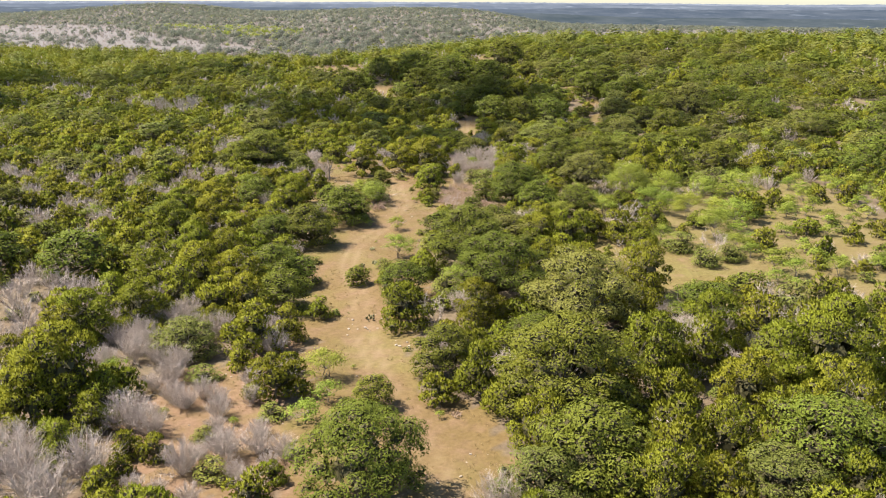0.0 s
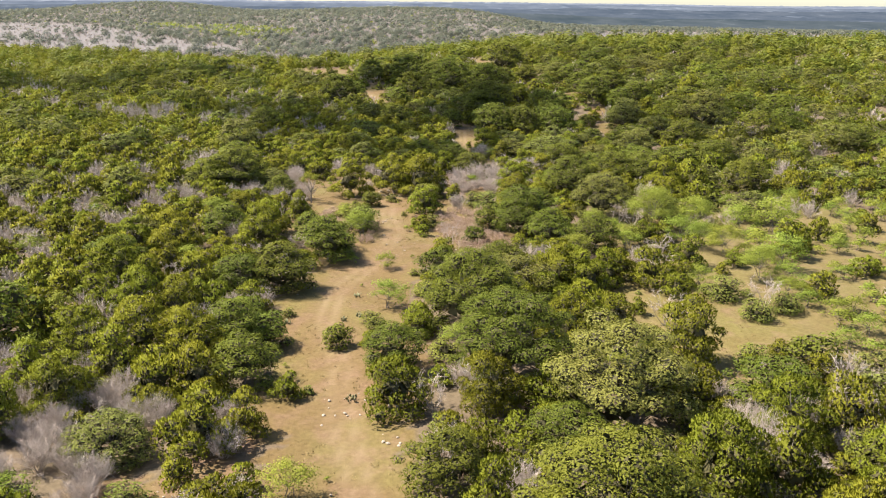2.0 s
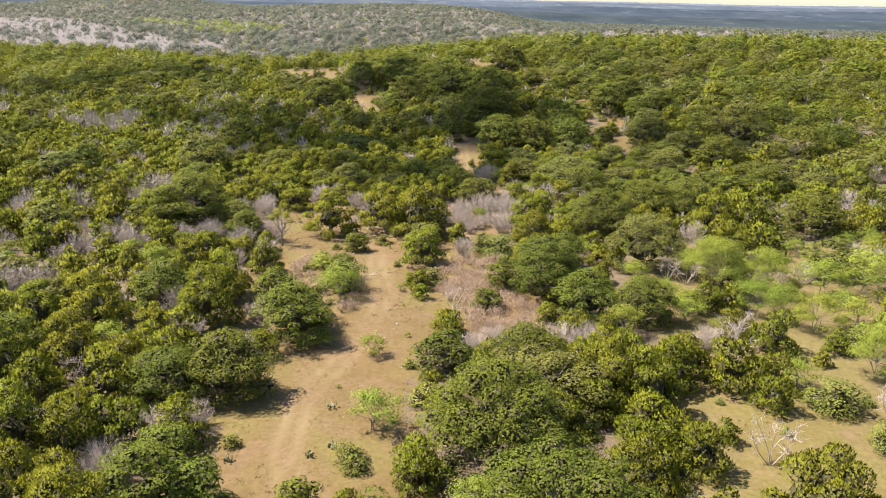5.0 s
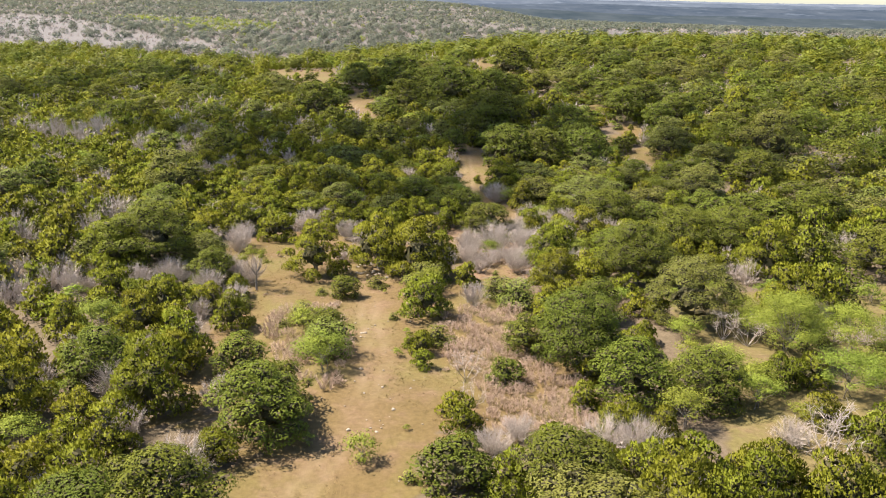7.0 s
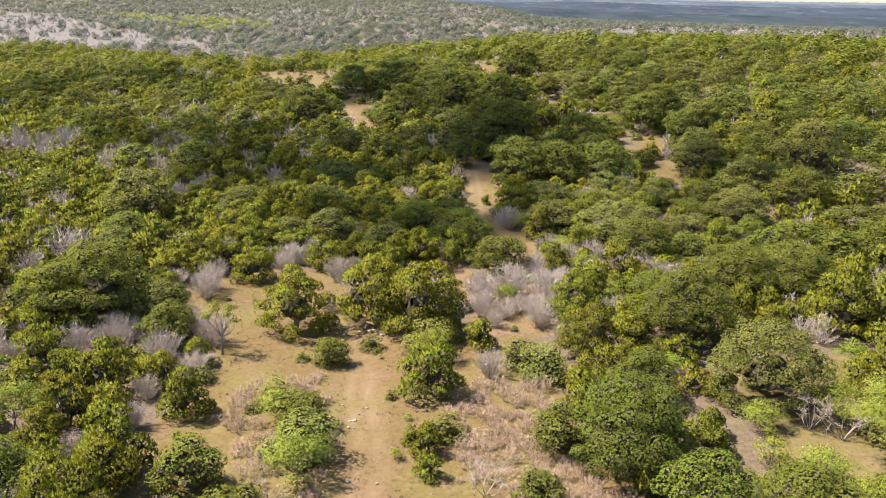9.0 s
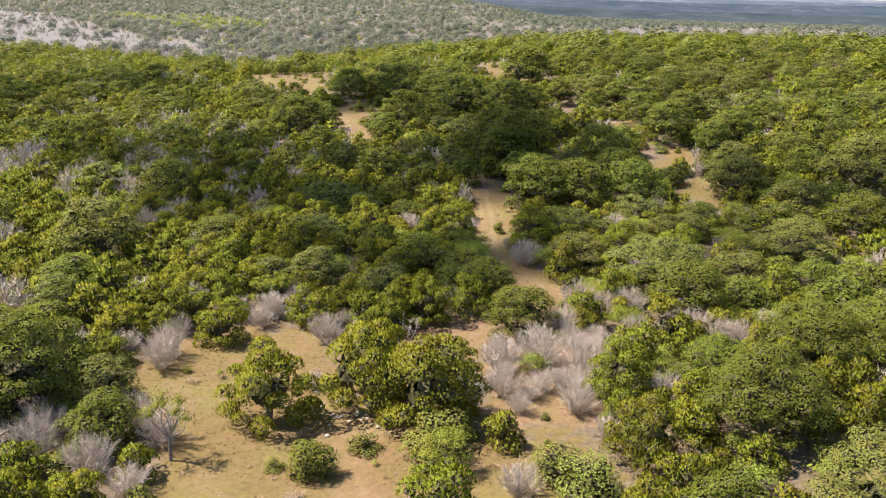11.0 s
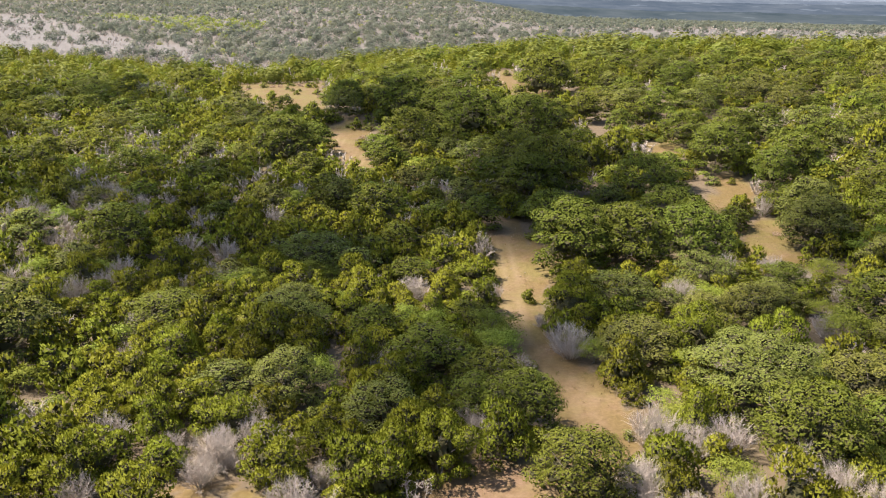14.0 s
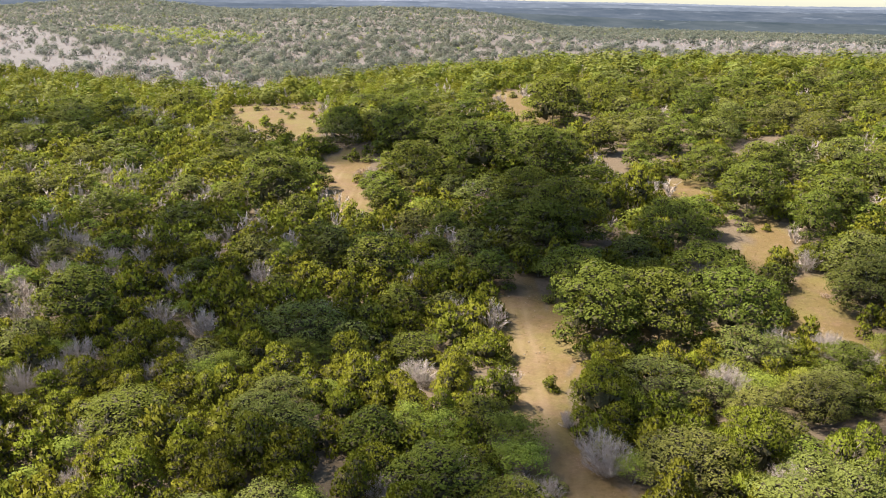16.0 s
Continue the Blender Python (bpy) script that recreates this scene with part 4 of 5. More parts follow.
@functools.lru_cache(None)
def shape_of(kind, variant, level, size):
    r = np.random.default_rng(1000 * variant + level * 17 + size * 131 + sum(map(ord, kind)))
    level = 3 if level == 5 else level   # the dry slopes nearest by take the farther woods' shapes
    if kind in LEAFY:
        return crown_tree(r, kind, level, size)
    if kind == "snag":
        return snag_plant(r)
    return dead_plant(r, level, kind == "brown_brush")


def size_class(kind, width):
    return 0 if kind not in LEAFY else int(np.argmin([abs(math.log(width / w)) for w in WIDTHS]))


def mesh_from(name, v, f, mats, slots=None, facing=None):
    me = bpy.data.meshes.new(name)
    f = np.asarray(f, int)
    there = f >= 0
    me.vertices.add(len(v))
    me.vertices.foreach_set("co", np.ascontiguousarray(v, np.float32).ravel())
    me.loops.add(int(there.sum()))
    me.loops.foreach_set("vertex_index", np.ascontiguousarray(f[there], np.int32))
    me.polygons.add(len(f))
    me.polygons.foreach_set("loop_start", np.ascontiguousarray(np.concatenate([[0], np.cumsum(there.sum(1))[:-1]]), np.int32))
    me.update(calc_edges=True)
    me.shade_smooth()
    if facing is not None:
        me.normals_split_custom_set_from_vertices(facing)
    for m in mats:
        me.materials.append(m)
    if slots is not None:
        me.polygons.foreach_set("material_index", np.ascontiguousarray(slots, np.int32))
    return me


def split(v, f, m, slots):
    keep = f[np.isin(m, slots)]
    used, inv = np.unique(keep[keep >= 0], return_inverse=True)
    out = np.full(keep.shape, -1)
    out[keep >= 0] = inv.ravel()
    return used, v[used], out


WORDS = {
    "juniper": ("yellow-green bushy juniper tree with dense foliage to the ground", "juniper tree"),
    "live_oak": ("dark green live oak with a billowing rounded crown", "oak tree"),
    "grey_oak": ("grey-green live oak with a broad dusty crown", "oak tree"),
    "mesquite": ("light green feathery mesquite tree with thin open foliage", "mesquite tree"),
    "shrub": ("small grey-green shrub on dry grass", "shrub"),
    "dead_juniper": ("bare grey dead juniper with a fan of twigs", "dead tree"),
    "brown_brush": ("low dry brown brush with leafless twigs", "brush"),
    "snag": ("bleached bare snag with crooked dead branches", "dead tree"),
    "open_oak": ("sparse oak with visible grey limbs and thin crown", "oak tree"),
}
NAMES = {"juniper": "juniper_tree", "live_oak": "live_oak_tree", "grey_oak": "grey_oak_tree", "mesquite": "mesquite_tree", "dead_juniper": "dead_juniper_tree", "snag": "dead_snag", "open_oak": "sparse_oak_tree"}


@functools.lru_cache(None)
def part_meshes(kind, variant, level, size):
    v, f, m, w = shape_of(kind, variant, level, size)
    if kind in LEAFY:
        used, cv, cf = split(v, f, m, (0, 2))
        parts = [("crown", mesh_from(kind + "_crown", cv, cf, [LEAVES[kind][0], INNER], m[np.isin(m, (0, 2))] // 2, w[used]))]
        if (m == 1).any():
            used, tv, tf = split(v, f, m, (1,))
            parts.append(("trunk", mesh_from(kind + "_trunk", tv, tf, [BARK])))
        return parts
    return [("twigs", mesh_from(kind + "_twigs", v, f, [BRUSH_WOOD if kind == "brown_brush" else DEAD_WOOD]))]


def plant(kind, x, y, width, height, level, r):
    """One plant as a thing with its parts."""
    z = float(ground_height(x, y))
    label, category = WORDS[kind]
    m = pose(x, y, z - 0.02, 0, 0, r.uniform(0, 360)) @ Matrix.Diagonal((width, width * r.uniform(0.88, 1.12), height, 1))
    parts = part_meshes(kind, int(r.integers(0, VARIANTS.get(kind, 4))), level, size_class(kind, width))
    group = WORDS[kind][1] + "s of the clearing"
    if len(parts) == 1:
        ob = new(NAMES.get(kind, kind), parts[0][1])
    else:
        ob = new(NAMES.get(kind, kind))
        for name, me in parts:
            p = new(name, me)
            p.parent = ob
    ob.matrix_world = m
    return tagged(ob, label, category, group)


def stuff(name, kind, label, rows, level):
    """Many plants of one kind as one mesh. rows: x, y, width, height."""
    vs, fs, ms, ts, ws, n = [], [], [], [], [], 0
    r = np.random.default_rng(len(rows) + level)
    zz = ground_height([q[0] for q in rows], [q[1] for q in rows]) if rows else []
    for (x, y, w, h), z in zip(rows, zz):
        v, f, m, wv = shape_of(kind, int(r.integers(0, VARIANTS.get(kind, 4))), level, size_class(kind, w))
        a = r.uniform(0, 6.283)
        c, s = math.cos(a), math.sin(a)
        q = np.empty_like(v)
        q[:, 0] = x + w * (v[:, 0] * c - v[:, 1] * s)
        q[:, 1] = y + w * (v[:, 0] * s + v[:, 1] * c)
        q[:, 2] = z - 0.02 + h * v[:, 2]
        k = np.empty_like(wv)
        k[:, 0], k[:, 1], k[:, 2] = wv[:, 0] * c - wv[:, 1] * s, wv[:, 0] * s + wv[:, 1] * c, wv[:, 2]
        ws.append(k)
        vs.append(q)
        fs.append(np.where(f < 0, -1, f + n))
        ms.append(m)
        ts.append(np.full(len(v), r.random()))
        n += len(v)
    if not vs:
        return None
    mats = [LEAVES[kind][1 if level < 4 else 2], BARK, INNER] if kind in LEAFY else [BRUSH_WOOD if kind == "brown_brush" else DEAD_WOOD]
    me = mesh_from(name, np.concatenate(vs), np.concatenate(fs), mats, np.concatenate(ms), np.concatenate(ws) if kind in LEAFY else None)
    vertex_values(me, "tint", np.concatenate(ts))
    return tagged(new(name, me), label, WORDS[kind][1], kind="stuff")


# ---- the trees that stand out singly ----
planted_xy = []
prng = np.random.default_rng(21)
for kind, rows in PLANTED.items():
    for x, y, w, h in rows:
        planted_xy.append((x, y, w))
        plant(kind, x, y, w * (1.12 if kind in LEAFY else 1.08), h, 0 if y < 235 and abs(x) < 42 else 1, prng)

# ---- the woods between and beyond them ----
SPARE = np.array(planted_xy)
wrng = np.random.default_rng(5)
woods = {}


def value_noise(x, y, scale, seed):
    return noise.noise(Vector((x / scale, y / scale, seed * 7.7)))


OPEN_X, OPEN_Y = np.meshgrid(np.arange(-120, 140, 0.5), np.arange(30, 480, 0.5))
OPEN = (line_distance(TRACK, OPEN_X, OPEN_Y) < 2.2) & (OPEN_Y < 262)
for outline in GLADES.values():
    OPEN |= inside(outline, OPEN_X, OPEN_Y)


def in_glade(x, y):
    """Open ground at these places?"""
    i = np.clip(((np.asarray(x, float) + 120) * 2).astype(int), 0, OPEN.shape[1] - 1)
    j = np.clip(((np.asarray(y, float) - 30) * 2).astype(int), 0, OPEN.shape[0] - 1)
    return OPEN[j, i] & (np.asarray(y) < 478)


def crowds_glade(x, y, w, h):
    """Would the crown lean over the open ground or stand high at its southern edge?"""
    if y > 430:
        return False
    k = np.array([0.0, 0.6, 1.1, 1.5]) * h * (1.0 if y < 240 else 1.5)
    return bool(in_glade(x + k * x / 70, y + k).any() or in_glade([x - 0.5 * w, x + 0.5 * w], [y, y]).any())


taken = {}


def free(x, y, w, share=None):
    """Room for a crown of that width here? If so, it is taken."""
    i, j = int(x // 8), int(y // 8)
    share = share or (0.37 if y < 175 else 0.31)
    for a in (i - 1, i, i + 1):
        for b in (j - 1, j, j + 1):
            for px, py, pw in taken.get((a, b), ()):
                if math.hypot(px - x, py - y) < share * (pw + w):
                    return False
    taken.setdefault((i, j), []).append((x, y, w))
    return True


for x, y, w in planted_xy:
    taken.setdefault((int(x // 8), int(y // 8)), []).append((x, y, w))


def choose(x, y):
    """The kind and the width of the plant that grows here."""
    q = wrng.random()
    n1, n2 = value_noise(x, y, 22, 1), value_noise(x, y, 34, 2)
    dead, oak, light = 0.04 + 0.6 * max(0.0, n1 - 0.08), 0.14 + 0.5 * max(0.0, n2), 0.05
    if x < -16 and 85 < y < 320:
        dead += 0.17 if y < 180 else 0.07
        if y > 170:
            oak = 0.05 + 0.2 * max(0.0, n2)
    if x > 12 and y > 185:
        light += 0.16
    if x > 22 and 95 < y < 165:
        light, dead, oak = 0.55, 0.06, 0.05
    if x < -24 and y < 92:
        dead = 0.5
    if beyond(x, y):
        dead, oak, light = (0.62, 0.2, 0.0) if inside(GREY_SLOPE, [x], [y])[0] else (0.42 if n2 < -0.05 else 0.18, 0.3, 0.05)
        if inside(PALE_STRIP, [x], [y])[0]:
            dead, oak, light = 0.52, 0.25, 0.0
        if inside(LIME_SLOPE, [x], [y])[0]:
            dead, oak, light = 0.05, 0.1, 0.75
    elif x > 25 and y > 330:
        oak, light, dead = 0.32, 0.22, 0.03
    if q < dead:
        return "dead_juniper", wrng.uniform(2.0, 4.0)
    if q < dead + light:
        return "mesquite", wrng.uniform(2.2, 4.4)
    if q < dead + light + oak:
        return ("live_oak", "grey_oak")[wrng.random() < 0.35], wrng.uniform(3.8, 8.6)
    if q < dead + light + oak + 0.07:
        return "shrub", wrng.uniform(1.2, 2.4)
    return "juniper", wrng.uniform(1.9, 4.3)


def scatter(y0, y1, tries, level_of, grow):
    """Throw plants on the land, tries for every 10 square metres, and keep those that find room."""
    n = int((0.57 * (y1 ** 2 - y0 ** 2) + 40 * (y1 - y0)) * tries / 10)
    Y = np.sqrt(wrng.uniform(y0 ** 2, y1 ** 2, n))
    X = wrng.uniform(-1, 1, n) * (0.55 * Y + 8)
    keep = ~in_glade(X, Y)
    for x, y in zip(X[keep], Y[keep]):
        meadow_here = 17 < x < 75 and 88 < y < 162
        if meadow_here and wrng.random() < 0.72:
            continue
        if x > 20 and y > 180 and value_noise(x, y, 15, 6) > 0.22:
            continue
        if y > 450 and wrng.random() < 0.68 and inside(GREY_SLOPE, [x], [y])[0]:
            continue
        kind, w = choose(x, y)
        w *= grow if not beyond(x, y) else 0.8
        if meadow_here:
            w *= 0.8
        if kind not in ("shrub", "dead_juniper") and crowds_glade(x, y, w, w * 0.9):
            continue
        if not free(x, y, w * (0.7 if kind == "dead_juniper" else 1.0)):
            continue
        h = w * {"juniper": wrng.uniform(0.9, 1.35), "live_oak": wrng.uniform(0.7, 0.9), "grey_oak": wrng.uniform(0.65, 0.85), "mesquite": wrng.uniform(0.65, 0.9)}.get(kind, wrng.uniform(0.85, 1.2) if kind == "dead_juniper" else wrng.uniform(0.6, 0.9))
        close = max(50.0, abs(x) / 0.53, y - 150)
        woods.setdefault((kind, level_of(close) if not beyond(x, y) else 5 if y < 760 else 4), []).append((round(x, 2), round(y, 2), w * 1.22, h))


def big_oaks(y0, y1, x0, x1, each):
    """Broad old oaks, one to every so many square metres."""
    for _ in range(int((y1 - y0) * (x1 - x0) / each)):
        x, y, w = wrng.uniform(x0, x1), wrng.uniform(y0, y1), wrng.uniform(6.5, 11.5)
        if abs(x) < 0.55 * y + 8 and not crowds_glade(x, y, w, 0.7 * w) and free(x, y, w, 0.40):
            kind = "grey_oak" if wrng.random() < 0.3 else "live_oak"
            d = max(50.0, abs(x) / 0.53, y - 150)
            woods.setdefault((kind, 0 if d < 85 else 1 if d < 130 else 2 if d < 280 else 3), []).append((round(x, 2), round(y, 2), w * 1.1, w * wrng.uniform(0.55, 0.72)))


big_oaks(165, 330, 14, 150, 190)
big_oaks(330, 480, -20, 300, 230)
big_oaks(190, 420, -190, 5, 1700)
scatter(42, 215, 3.2, lambda d: 0 if d < 62 else 1, 1.0)
scatter(215, 330, 2.8, lambda d: 0 if d < 88 else 1 if d < 120 else 2, 1.0)
scatter(330, 560, 1.7, lambda d: 2 if d < 250 else 3, 1.15)
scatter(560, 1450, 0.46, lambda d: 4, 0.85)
# the same woods go on beside and behind the flight
for _ in range(12000):
    x, y = wrng.uniform(-150, 150), wrng.uniform(-110, 250)
    if abs(x) > 0.55 * y + 8 or y < 34:
        kind, w = choose(x, y)
        if kind != "dead_juniper" and line_distance(TRACK, [x], [y])[0] > 3 and free(x, y, w, 0.34):
            woods.setdefault((kind, 3), []).append((round(x, 2), round(y, 2), w * 1.22, w * wrng.uniform(0.8, 1.1)))
# the nearest of each kind are things of their own
single = {k: len(v) for k, v in PLANTED.items()}
for (kind, level), rows in woods.items():
    if level == 0:
        rows.sort(key=lambda q: abs(q[0] + 2) + 0.15 * q[1])
        while rows and single.get(kind, 0) < 300:
            plant(kind, *rows.pop(0), 0, prng)
            single[kind] = single.get(kind, 0) + 1
STANDS = ("close_stand", "middle_stand", "far_stand", "farther_stand", "hillside_stand", "dry_slope_stand")
for (kind, level), rows in sorted(woods.items()):
    stuff(kind + "_" + STANDS[level], kind, "dense stand of " + WORDS[kind][0].split(" with")[0] + "s", rows, level)


# ---- the blue distance: low wooded ridges across the valley, haze in their colour ----
def hazed_distance_material(name, dark, light, glow):
    """Far woods with paler fields and roads between them, haze-tinted and faintly glowing."""
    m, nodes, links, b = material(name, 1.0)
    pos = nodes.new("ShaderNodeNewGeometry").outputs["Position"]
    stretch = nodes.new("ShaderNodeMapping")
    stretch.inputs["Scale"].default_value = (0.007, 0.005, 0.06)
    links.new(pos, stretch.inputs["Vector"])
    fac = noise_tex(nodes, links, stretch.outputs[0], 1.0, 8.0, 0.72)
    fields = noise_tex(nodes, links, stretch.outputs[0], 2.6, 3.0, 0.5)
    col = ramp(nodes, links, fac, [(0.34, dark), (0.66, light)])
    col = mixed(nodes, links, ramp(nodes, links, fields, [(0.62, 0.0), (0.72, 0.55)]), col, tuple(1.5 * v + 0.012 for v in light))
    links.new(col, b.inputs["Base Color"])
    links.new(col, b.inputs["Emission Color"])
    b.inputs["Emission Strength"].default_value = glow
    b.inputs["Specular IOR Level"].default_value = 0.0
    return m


def ridge(name, far, height, depth, mat, label, seed, half=0.75, swell=0.22):
    """A long low hill that lies across the view, with an uneven wooded crest."""
    xs = np.linspace(-half * far, half * far, 420)
    r = np.random.default_rng(seed)
    crest = sum(math.pow(0.6, k) * np.sin(xs / far * (2 + 4.3 * k) * 2.3 + r.uniform(0, 6.28)) for k in range(6))
    crest = height * (0.85 + swell * 0.5 * crest) + r.normal(0, height * 0.02, len(xs))
    prof = [(-1.0, -0.6), (-0.6, 0.25), (-0.25, 0.78), (0.0, 1.0), (0.4, 0.5), (1.0, -0.6)]
    bend = far * (1 - np.cos(xs / far * 0.9)) * 0.6
    v = [(x, far - b + p * depth, base + c * h) for p, h in prof for x, c, b, base in zip(xs, crest, bend, ground_height(xs, far - bend))]
    n = len(xs)
    f = [(j * n + i, j * n + i + 1, (j + 1) * n + i + 1, (j + 1) * n + i) for j in range(len(prof) - 1) for i in range(n - 1)]
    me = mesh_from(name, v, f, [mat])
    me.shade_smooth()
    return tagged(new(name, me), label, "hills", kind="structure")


ridge("backdrop_near_ridge", 1750, 14, 300, hazed_distance_material("blue_green_distance", (0.018, 0.026, 0.032), (0.040, 0.048, 0.054), 0.04), "dark blue-green wooded ridge across the valley", 3, swell=0.30)
ridge("backdrop_middle_ridge", 2500, 20, 380, hazed_distance_material("blue_distance", (0.022, 0.031, 0.044), (0.046, 0.055, 0.068), 0.05), "hazy blue wooded ridge in the distance", 5, swell=0.26)
ridge("backdrop_third_ridge", 3300, 27, 380, hazed_distance_material("pale_blue_distance", (0.036, 0.046, 0.064), (0.066, 0.078, 0.096), 0.06), "pale blue wooded ridge far across the plain", 12, swell=0.18)
ridge("backdrop_far_ridge", 4300, 35, 300, hazed_distance_material("slate_blue_distance", (0.058, 0.070, 0.094), (0.095, 0.108, 0.130), 0.07), "slate blue far hills at the horizon", 8, swell=0.10)


# ---- dry brush, weeds, grass, stones and cactus on the open ground ----
BRUSH_FLATS = [[(-0.4, 152.2), (7.6, 154.1), (7.8, 142.7), (12.3, 135.8), (11.9, 126.4), (3.3, 126.4), (3.3, 136.0), (-0.2, 139.7)],
               [(-18.6, 147.5), (-17.6, 153.0), (-11.2, 155.3), (-9.1, 134.9), (-12.1, 131.6), (-16.3, 140.6)]]
brng = np.random.default_rng(33)


def thrown(poly, n):
    """Random places inside an outline."""
    p = np.array(poly)
    lo, hi = p.min(0), p.max(0)
    q = brng.uniform(lo, hi, (n, 2))
    return q[inside(poly, q[:, 0], q[:, 1])]


for flat, n in zip(BRUSH_FLATS, (700, 160)):
    for x, y in thrown(flat, n):
        w = brng.uniform(1.2, 2.8)
        if free(x, y, w, 0.27):
            plant("brown_brush", x, y, w, w * brng.uniform(0.38, 0.6), 1, brng)
for name, n in (("dead_scrub", 80), ("pale_scrub", 34)):
    for x, y in thrown(GLADES[name], n):
        w = brng.uniform(1.8, 3.6)
        if free(x, y, w, 0.32):
            plant("dead_juniper", x, y, w, w * brng.uniform(0.7, 1.0), 0, brng)
for name, poly in GLADES.items():
    area = np.ptp(np.array(poly), axis=0).prod()
    for x, y in thrown(poly, int(area / (26 if "scrub" in name else 45))):
        w = brng.uniform(0.5, 1.5) if y < 230 else brng.uniform(1.2, 3.0)
        if y < 475 and line_distance(TRACK, [x], [y])[0] > 1.6 and free(x, y, w, 0.45):
            kind = ("shrub", "juniper" if y > 230 else "mesquite", "brown_brush", "dead_juniper" if "scrub" in name else "shrub")[int(brng.integers(0, 4))]
            if kind == "dead_juniper":
                w *= 2.0
            plant(kind, x, y, w, w * (0.75 if kind != "brown_brush" else 0.45), 1, brng)


def grass_material(name, dark, light):
    m, nodes, links, b = material(name, 0.9)
    col = ramp(nodes, links, nodes.new("ShaderNodeNewGeometry").outputs["Random Per Island"], [(0.0, dark), (1.0, light)])
    links.new(col, b.inputs["Base Color"])
    return m


def grass(name, label, mat, places, tall, blades=6):
    """Tufts of standing blades."""
    n = len(places)
    z = ground_height(places[:, 0], places[:, 1])
    root = np.repeat(np.column_stack([places, z]), blades, 0) + brng.normal(0, 0.10, (n * blades, 3)) * (1, 1, 0)
    way = brng.normal(0, 0.45, root.shape) + np.array([0, 0, 1.0])
    s = Shape()
    length = tall * brng.uniform(0.6, 1.4, (len(root), 1))
    sprays(s, brng, root + unit(way) * length * 0.45, way, brng.normal(size=root.shape), tall * 0.22, 4.5)
    v, f, m, w = s.done()
    return tagged(new(name, mesh_from(name, v, f, [mat])), label, "grass", kind="stuff")


tufts, weeds = [], []
for name, poly in GLADES.items():
    p = thrown(poly, int(np.ptp(np.array(poly), axis=0).prod() * 1.1))
    d = line_distance(TRACK, p[:, 0], p[:, 1])
    patch = np.array([value_noise(x, y, 7, 9) for x, y in p]) if len(p) else np.zeros(0)
    keep = (np.abs(d - 0.75) > 0.45) & (p[:, 1] < 300) & (patch > -0.25)
    tufts.append(p[keep])
    weeds.append(p[keep & (patch > 0.22)][::6])
grass("dry_grass", "tufts of dry tan grass on the open ground", grass_material("dry_grass_blades", (0.15, 0.105, 0.042), (0.25, 0.185, 0.085)), np.concatenate(tufts), 0.17)
grass("green_weeds", "low green weeds among the dry grass", grass_material("weed_leaves", (0.085, 0.095, 0.022), (0.15, 0.155, 0.040)), np.concatenate(weeds), 0.18, 8)


def stone_material():
    m, nodes, links, b = material("pale_limestone", 0.9)
    pos = nodes.new("ShaderNodeNewGeometry").outputs["Position"]
    links.new(ramp(nodes, links, noise_tex(nodes, links, pos, 6.0, 6.0, 0.7), [(0.3, (0.18, 0.147, 0.11)), (0.7, (0.28, 0.24, 0.19))]), b.inputs["Base Color"])
    return m


STONE = stone_material()


def stone_mesh(seed):
    r = np.random.default_rng(seed)
    s = Shape()
    ball(s, np.zeros(3), np.array([0.5, 0.38, 0.22]), r)
    v, f, m, w = s.done()
    me = bpy.data.meshes.new("stone")
    bm = bmesh.new()
    vs = [bm.verts.new(p) for p in v]
    for q in f:
        bm.faces.new([vs[i] for i in q])
    bmesh.ops.bevel(bm, geom=list(bm.edges), offset=0.05, segments=1, affect="EDGES")
    bm.to_mesh(me)
    bm.free()
    me.materials.append(STONE)
    return me


STONES = [stone_mesh(k) for k in range(4)]


def stone(x, y, size):
    ob = new("limestone_rock", STONES[int(brng.integers(0, 4))])
    ob.matrix_world = pose(x, y, float(ground_height(x, y)) + 0.05 * size, brng.uniform(-12, 12), brng.uniform(-12, 12), brng.uniform(0, 360)) @ Matrix.Diagonal((size, size, size, 1))
    return tagged(ob, "pale weathered limestone rock lying on the soil", "rock", "rocks on the open ground")


for cx, cy, n, spread, size in ((-9.5, 171.0, 16, 1.6, 0.75), (-10.0, 167.0, 18, 1.5, 0.8), (-4.6, 77.8, 7, 0.9, 0.6), (-9.1, 82.9, 8, 1.6, 0.5), (-9.2, 146.0, 6, 1.0, 0.6), (-6.2, 134.7, 4, 1.2, 0.5),
                                (-7.3, 127.0, 7, 1.6, 0.5), (-5.0, 154.0, 8, 3.5, 0.4), (13.6, 194.3, 5, 0.8, 0.6), (-7.7, 84.8, 6, 1.3, 0.55), (2.0, 57.0, 8, 2.5, 0.4)):
    for _ in range(n):
        stone(cx + brng.normal(0, spread), cy + brng.normal(0, spread), size * brng.uniform(0.3, 0.95))
gravel = Shape()
for name in ("near_clearing", "dead_scrub", "brush_flat", "cross_lane", "track_north", "pale_scrub"):
    for x, y in thrown(GLADES[name], 60 if name == "track_north" else 90):
        q = brng.uniform(0.04, 0.13)
        ball(gravel, np.array([x, y, float(ground_height(x, y)) + q * 0.3]), np.array([q, q * 0.8, q * 0.5]), brng)
gv, gf, gs, gw = gravel.done()
tagged(new("loose_stones", mesh_from("loose_stones", gv, gf, [STONE])), "small loose limestone stones scattered on the soil", "stones", kind="stuff")


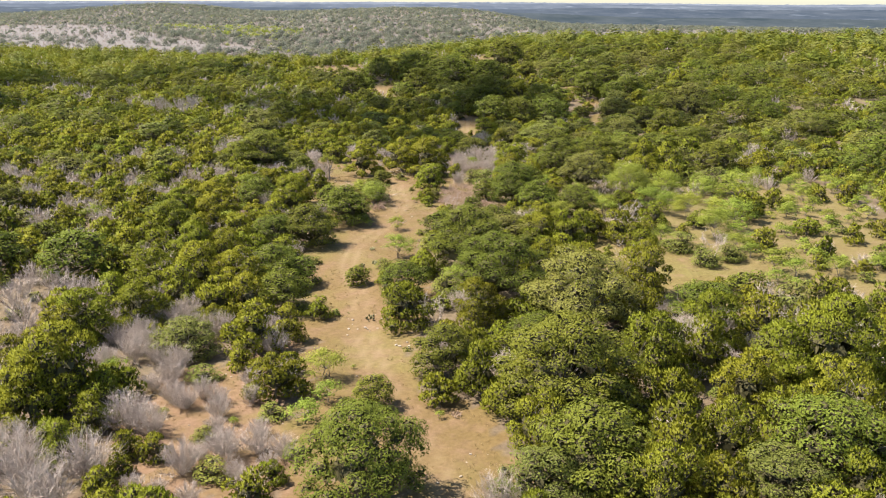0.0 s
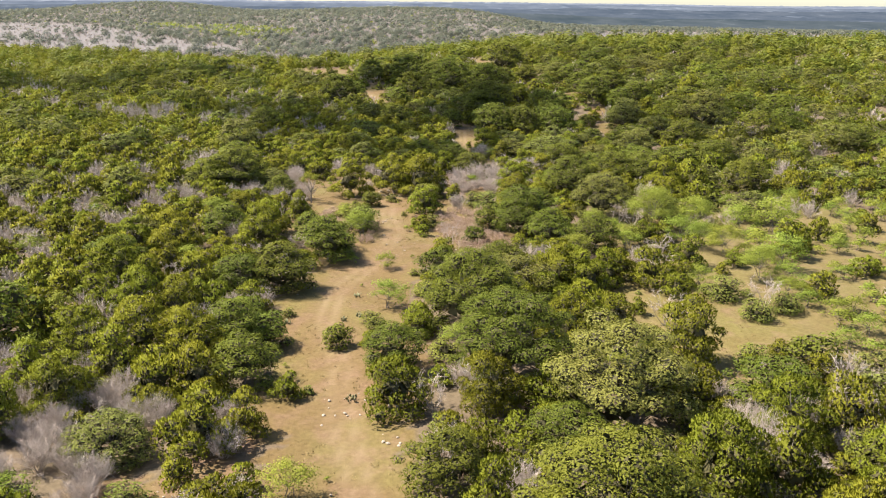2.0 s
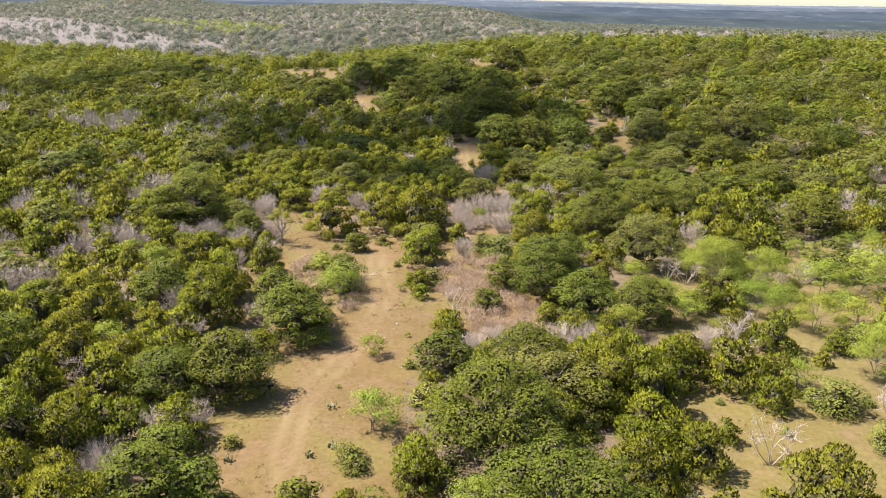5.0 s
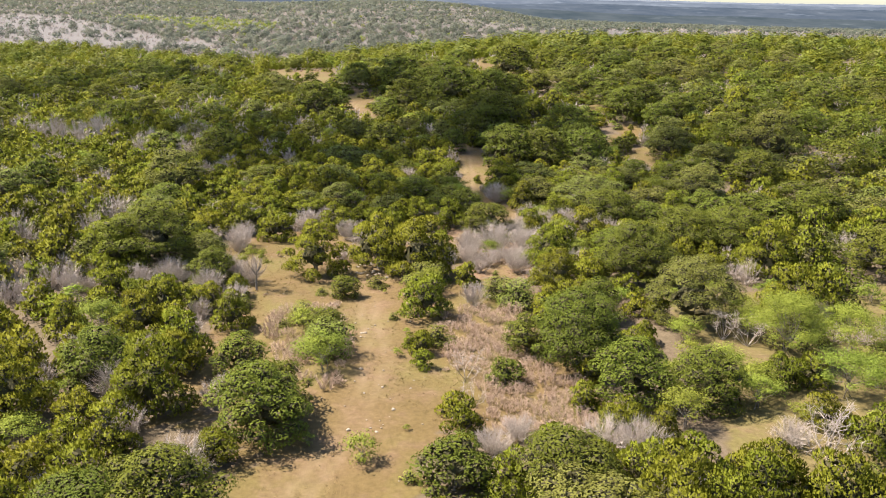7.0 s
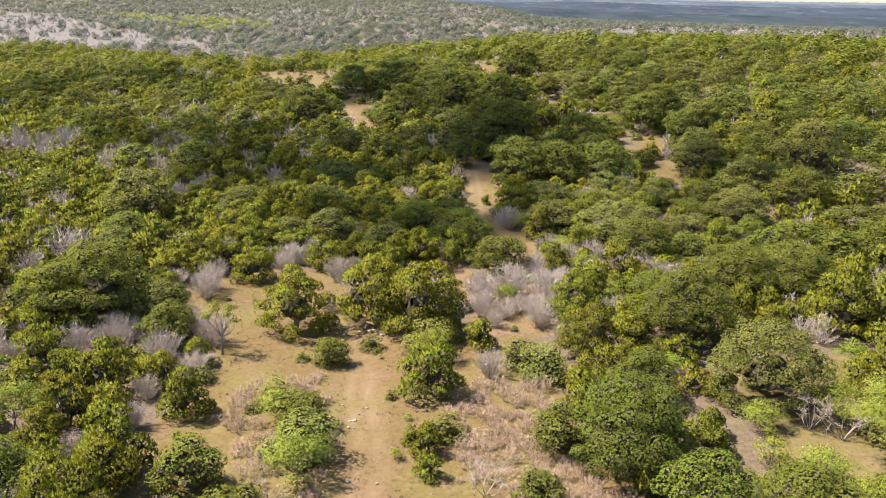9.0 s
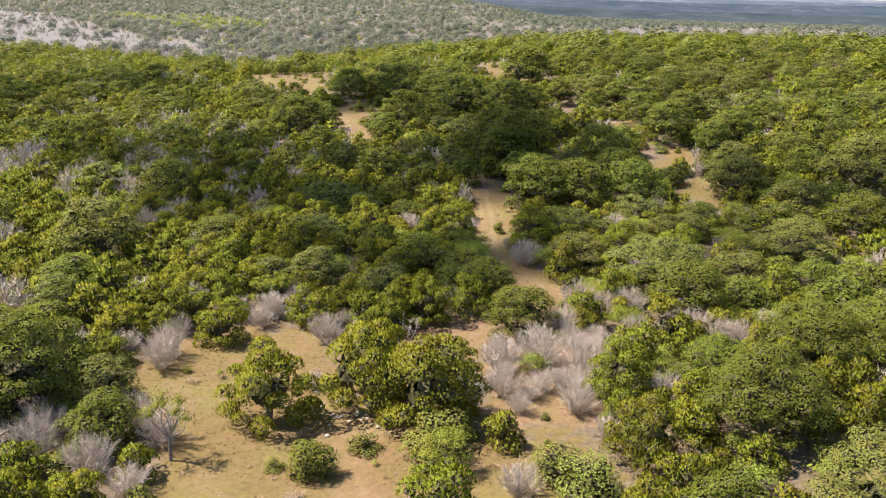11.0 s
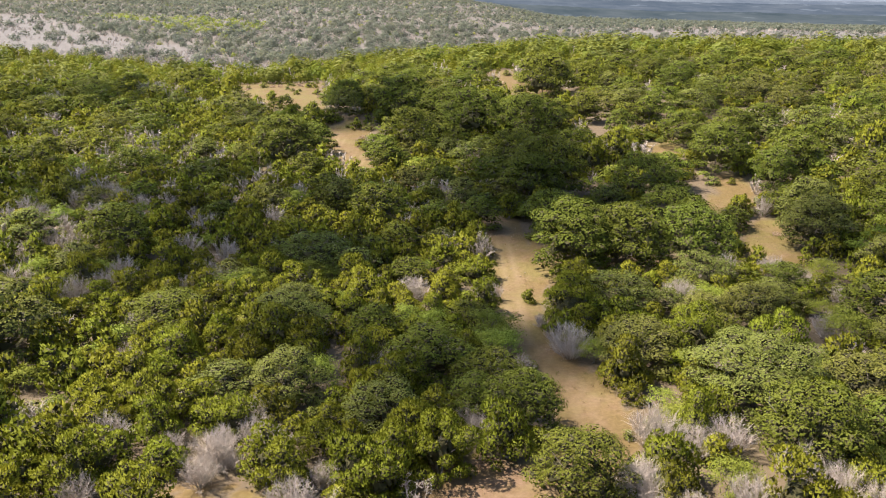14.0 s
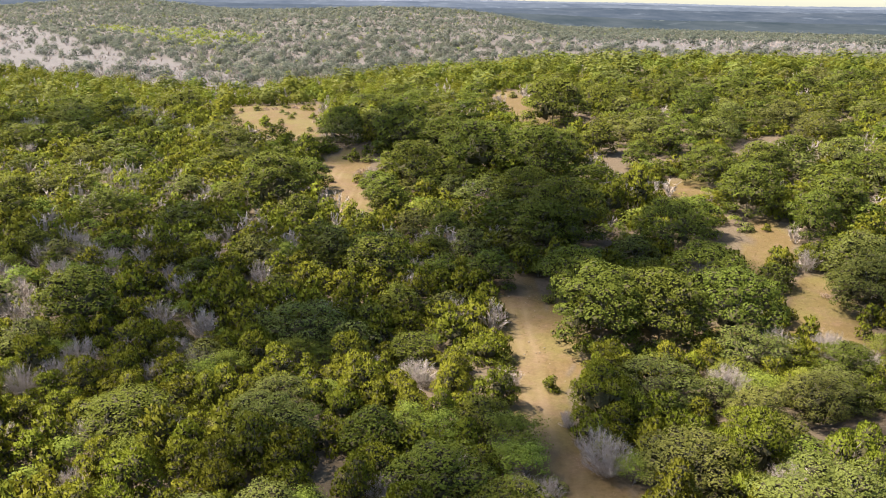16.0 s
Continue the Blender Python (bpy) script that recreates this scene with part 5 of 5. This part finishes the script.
# ---- prickly pears ----
def pad_mesh():
    me = bpy.data.meshes.new("pad")
    bm = bmesh.new()
    bmesh.ops.create_uvsphere(bm, u_segments=8, v_segments=6, radius=0.5)
    for v in bm.verts:
        v.co.y *= 0.18
        v.co.x *= 0.72 + 0.25 * v.co.z
        v.co.z += 0.5
    bm.to_mesh(me)
    bm.free()
    me.shade_smooth()
    m, nodes, links, b = material("prickly_pear_skin", 0.6)
    pos = nodes.new("ShaderNodeNewGeometry").outputs["Position"]
    links.new(ramp(nodes, links, noise_tex(nodes, links, pos, 8.0, 4.0), [(0.35, (0.10, 0.105, 0.045)), (0.7, (0.20, 0.185, 0.10))]), b.inputs["Base Color"])
    me.materials.append(m)
    return me


PAD = pad_mesh()


def prickly_pear(x, y, size):
    ob = new("prickly_pear")
    for i in range(11):
        p = new("pad", PAD)
        p.parent = ob
        a = brng.uniform(0, 360)
        r = size * 0.33 * math.sqrt(i / 11)
        p.matrix_local = pose(r * math.cos(i * 2.4), r * math.sin(i * 2.4), 0.0 if i % 2 else 0.22, brng.uniform(-30, 30), brng.uniform(-30, 30), a) @ Matrix.Diagonal((0.34, 0.34, 0.34, 1))
    ob.matrix_world = pose(x, y, float(ground_height(x, y)) - 0.04)
    return tagged(ob, "low clump of grey-green prickly pear cactus", "cactus", "cactus clumps on the clearing")


for x, y, size in ((-9.6, 111.1, 1.5), (-10.3, 103.1, 1.1), (-7.7, 84.8, 1.4), (-8.7, 104.4, 0.9), (-18.0, 103.6, 1.2), (-16.3, 102.7, 1.2), (-4.5, 163.2, 1.1), (-3.0, 158.5, 0.9)):
    prickly_pear(x, y, size)


# ---- unseen cumulus clouds overhead, high to the left of the flight, added for their shadows ----
def cloud(x, y, z, puffs, wide, seed):
    """A lumpy, half-clear cumulus of overlapping puffs with a flat base."""
    r = np.random.default_rng(seed)
    s = Shape()
    for i in range(puffs):
        c = np.array([r.normal(0, 0.42) * wide, r.normal(0, 0.30) * wide, 0])
        q = wide * r.uniform(0.16, 0.34)
        ball(s, c + (0, 0, q * 0.5), np.array([q, q, q * 0.7]), r, 0)
    v, f, m, w = s.done()
    me = mesh_from("cloud", v, f, [CLOUD])
    me.shade_smooth()
    ob = new("cloud", me)
    ob.matrix_world = pose(x, y, z)
    return tagged(ob, "soft white fair-weather cumulus cloud high above, unseen and added for its shadow", "cloud", kind="structure")


def cloud_material():
    m, nodes, links, b = material("white_cloud", 1.0)
    b.inputs["Base Color"].default_value = (0.9, 0.9, 0.9, 1)
    pos = nodes.new("ShaderNodeNewGeometry").outputs["Position"]
    clear = nodes.new("ShaderNodeBsdfTransparent")
    mx = nodes.new("ShaderNodeMixShader")
    links.new(ramp(nodes, links, noise_tex(nodes, links, pos, 0.03, 4.0), [(0.35, 0.26), (0.65, 0.48)]), mx.inputs[0])
    links.new(clear.outputs[0], mx.inputs[1])
    links.new(b.outputs[0], mx.inputs[2])
    links.new(mx.outputs[0], nodes["Material Output"].inputs["Surface"])
    return m


CLOUD = cloud_material()
shadow_to_cloud = SUNWARD * (620.0 / SUNWARD.z)
# where each added cloud's shadow falls on the land, puffs, width, seed
for cx, cy, puffs, wide, seed in ((-4, 197, 10, 20, 1), (2, 213, 6, 20, 12), (-28, 242, 13, 36, 3), (9, 270, 16, 46, 2), (-165, 355, 5, 90, 4), (-64, 264, 9, 38, 6),
                                  (-18, 340, 18, 32, 7), (62, 244, 11, 26, 8), (-125, 252, 8, 24, 9), (-90, 366, 8, 38, 10), (34, 212, 6, 16, 11)):
    cloud(cx + shadow_to_cloud.x, cy + shadow_to_cloud.y, shadow_to_cloud.z, puffs, wide, seed)
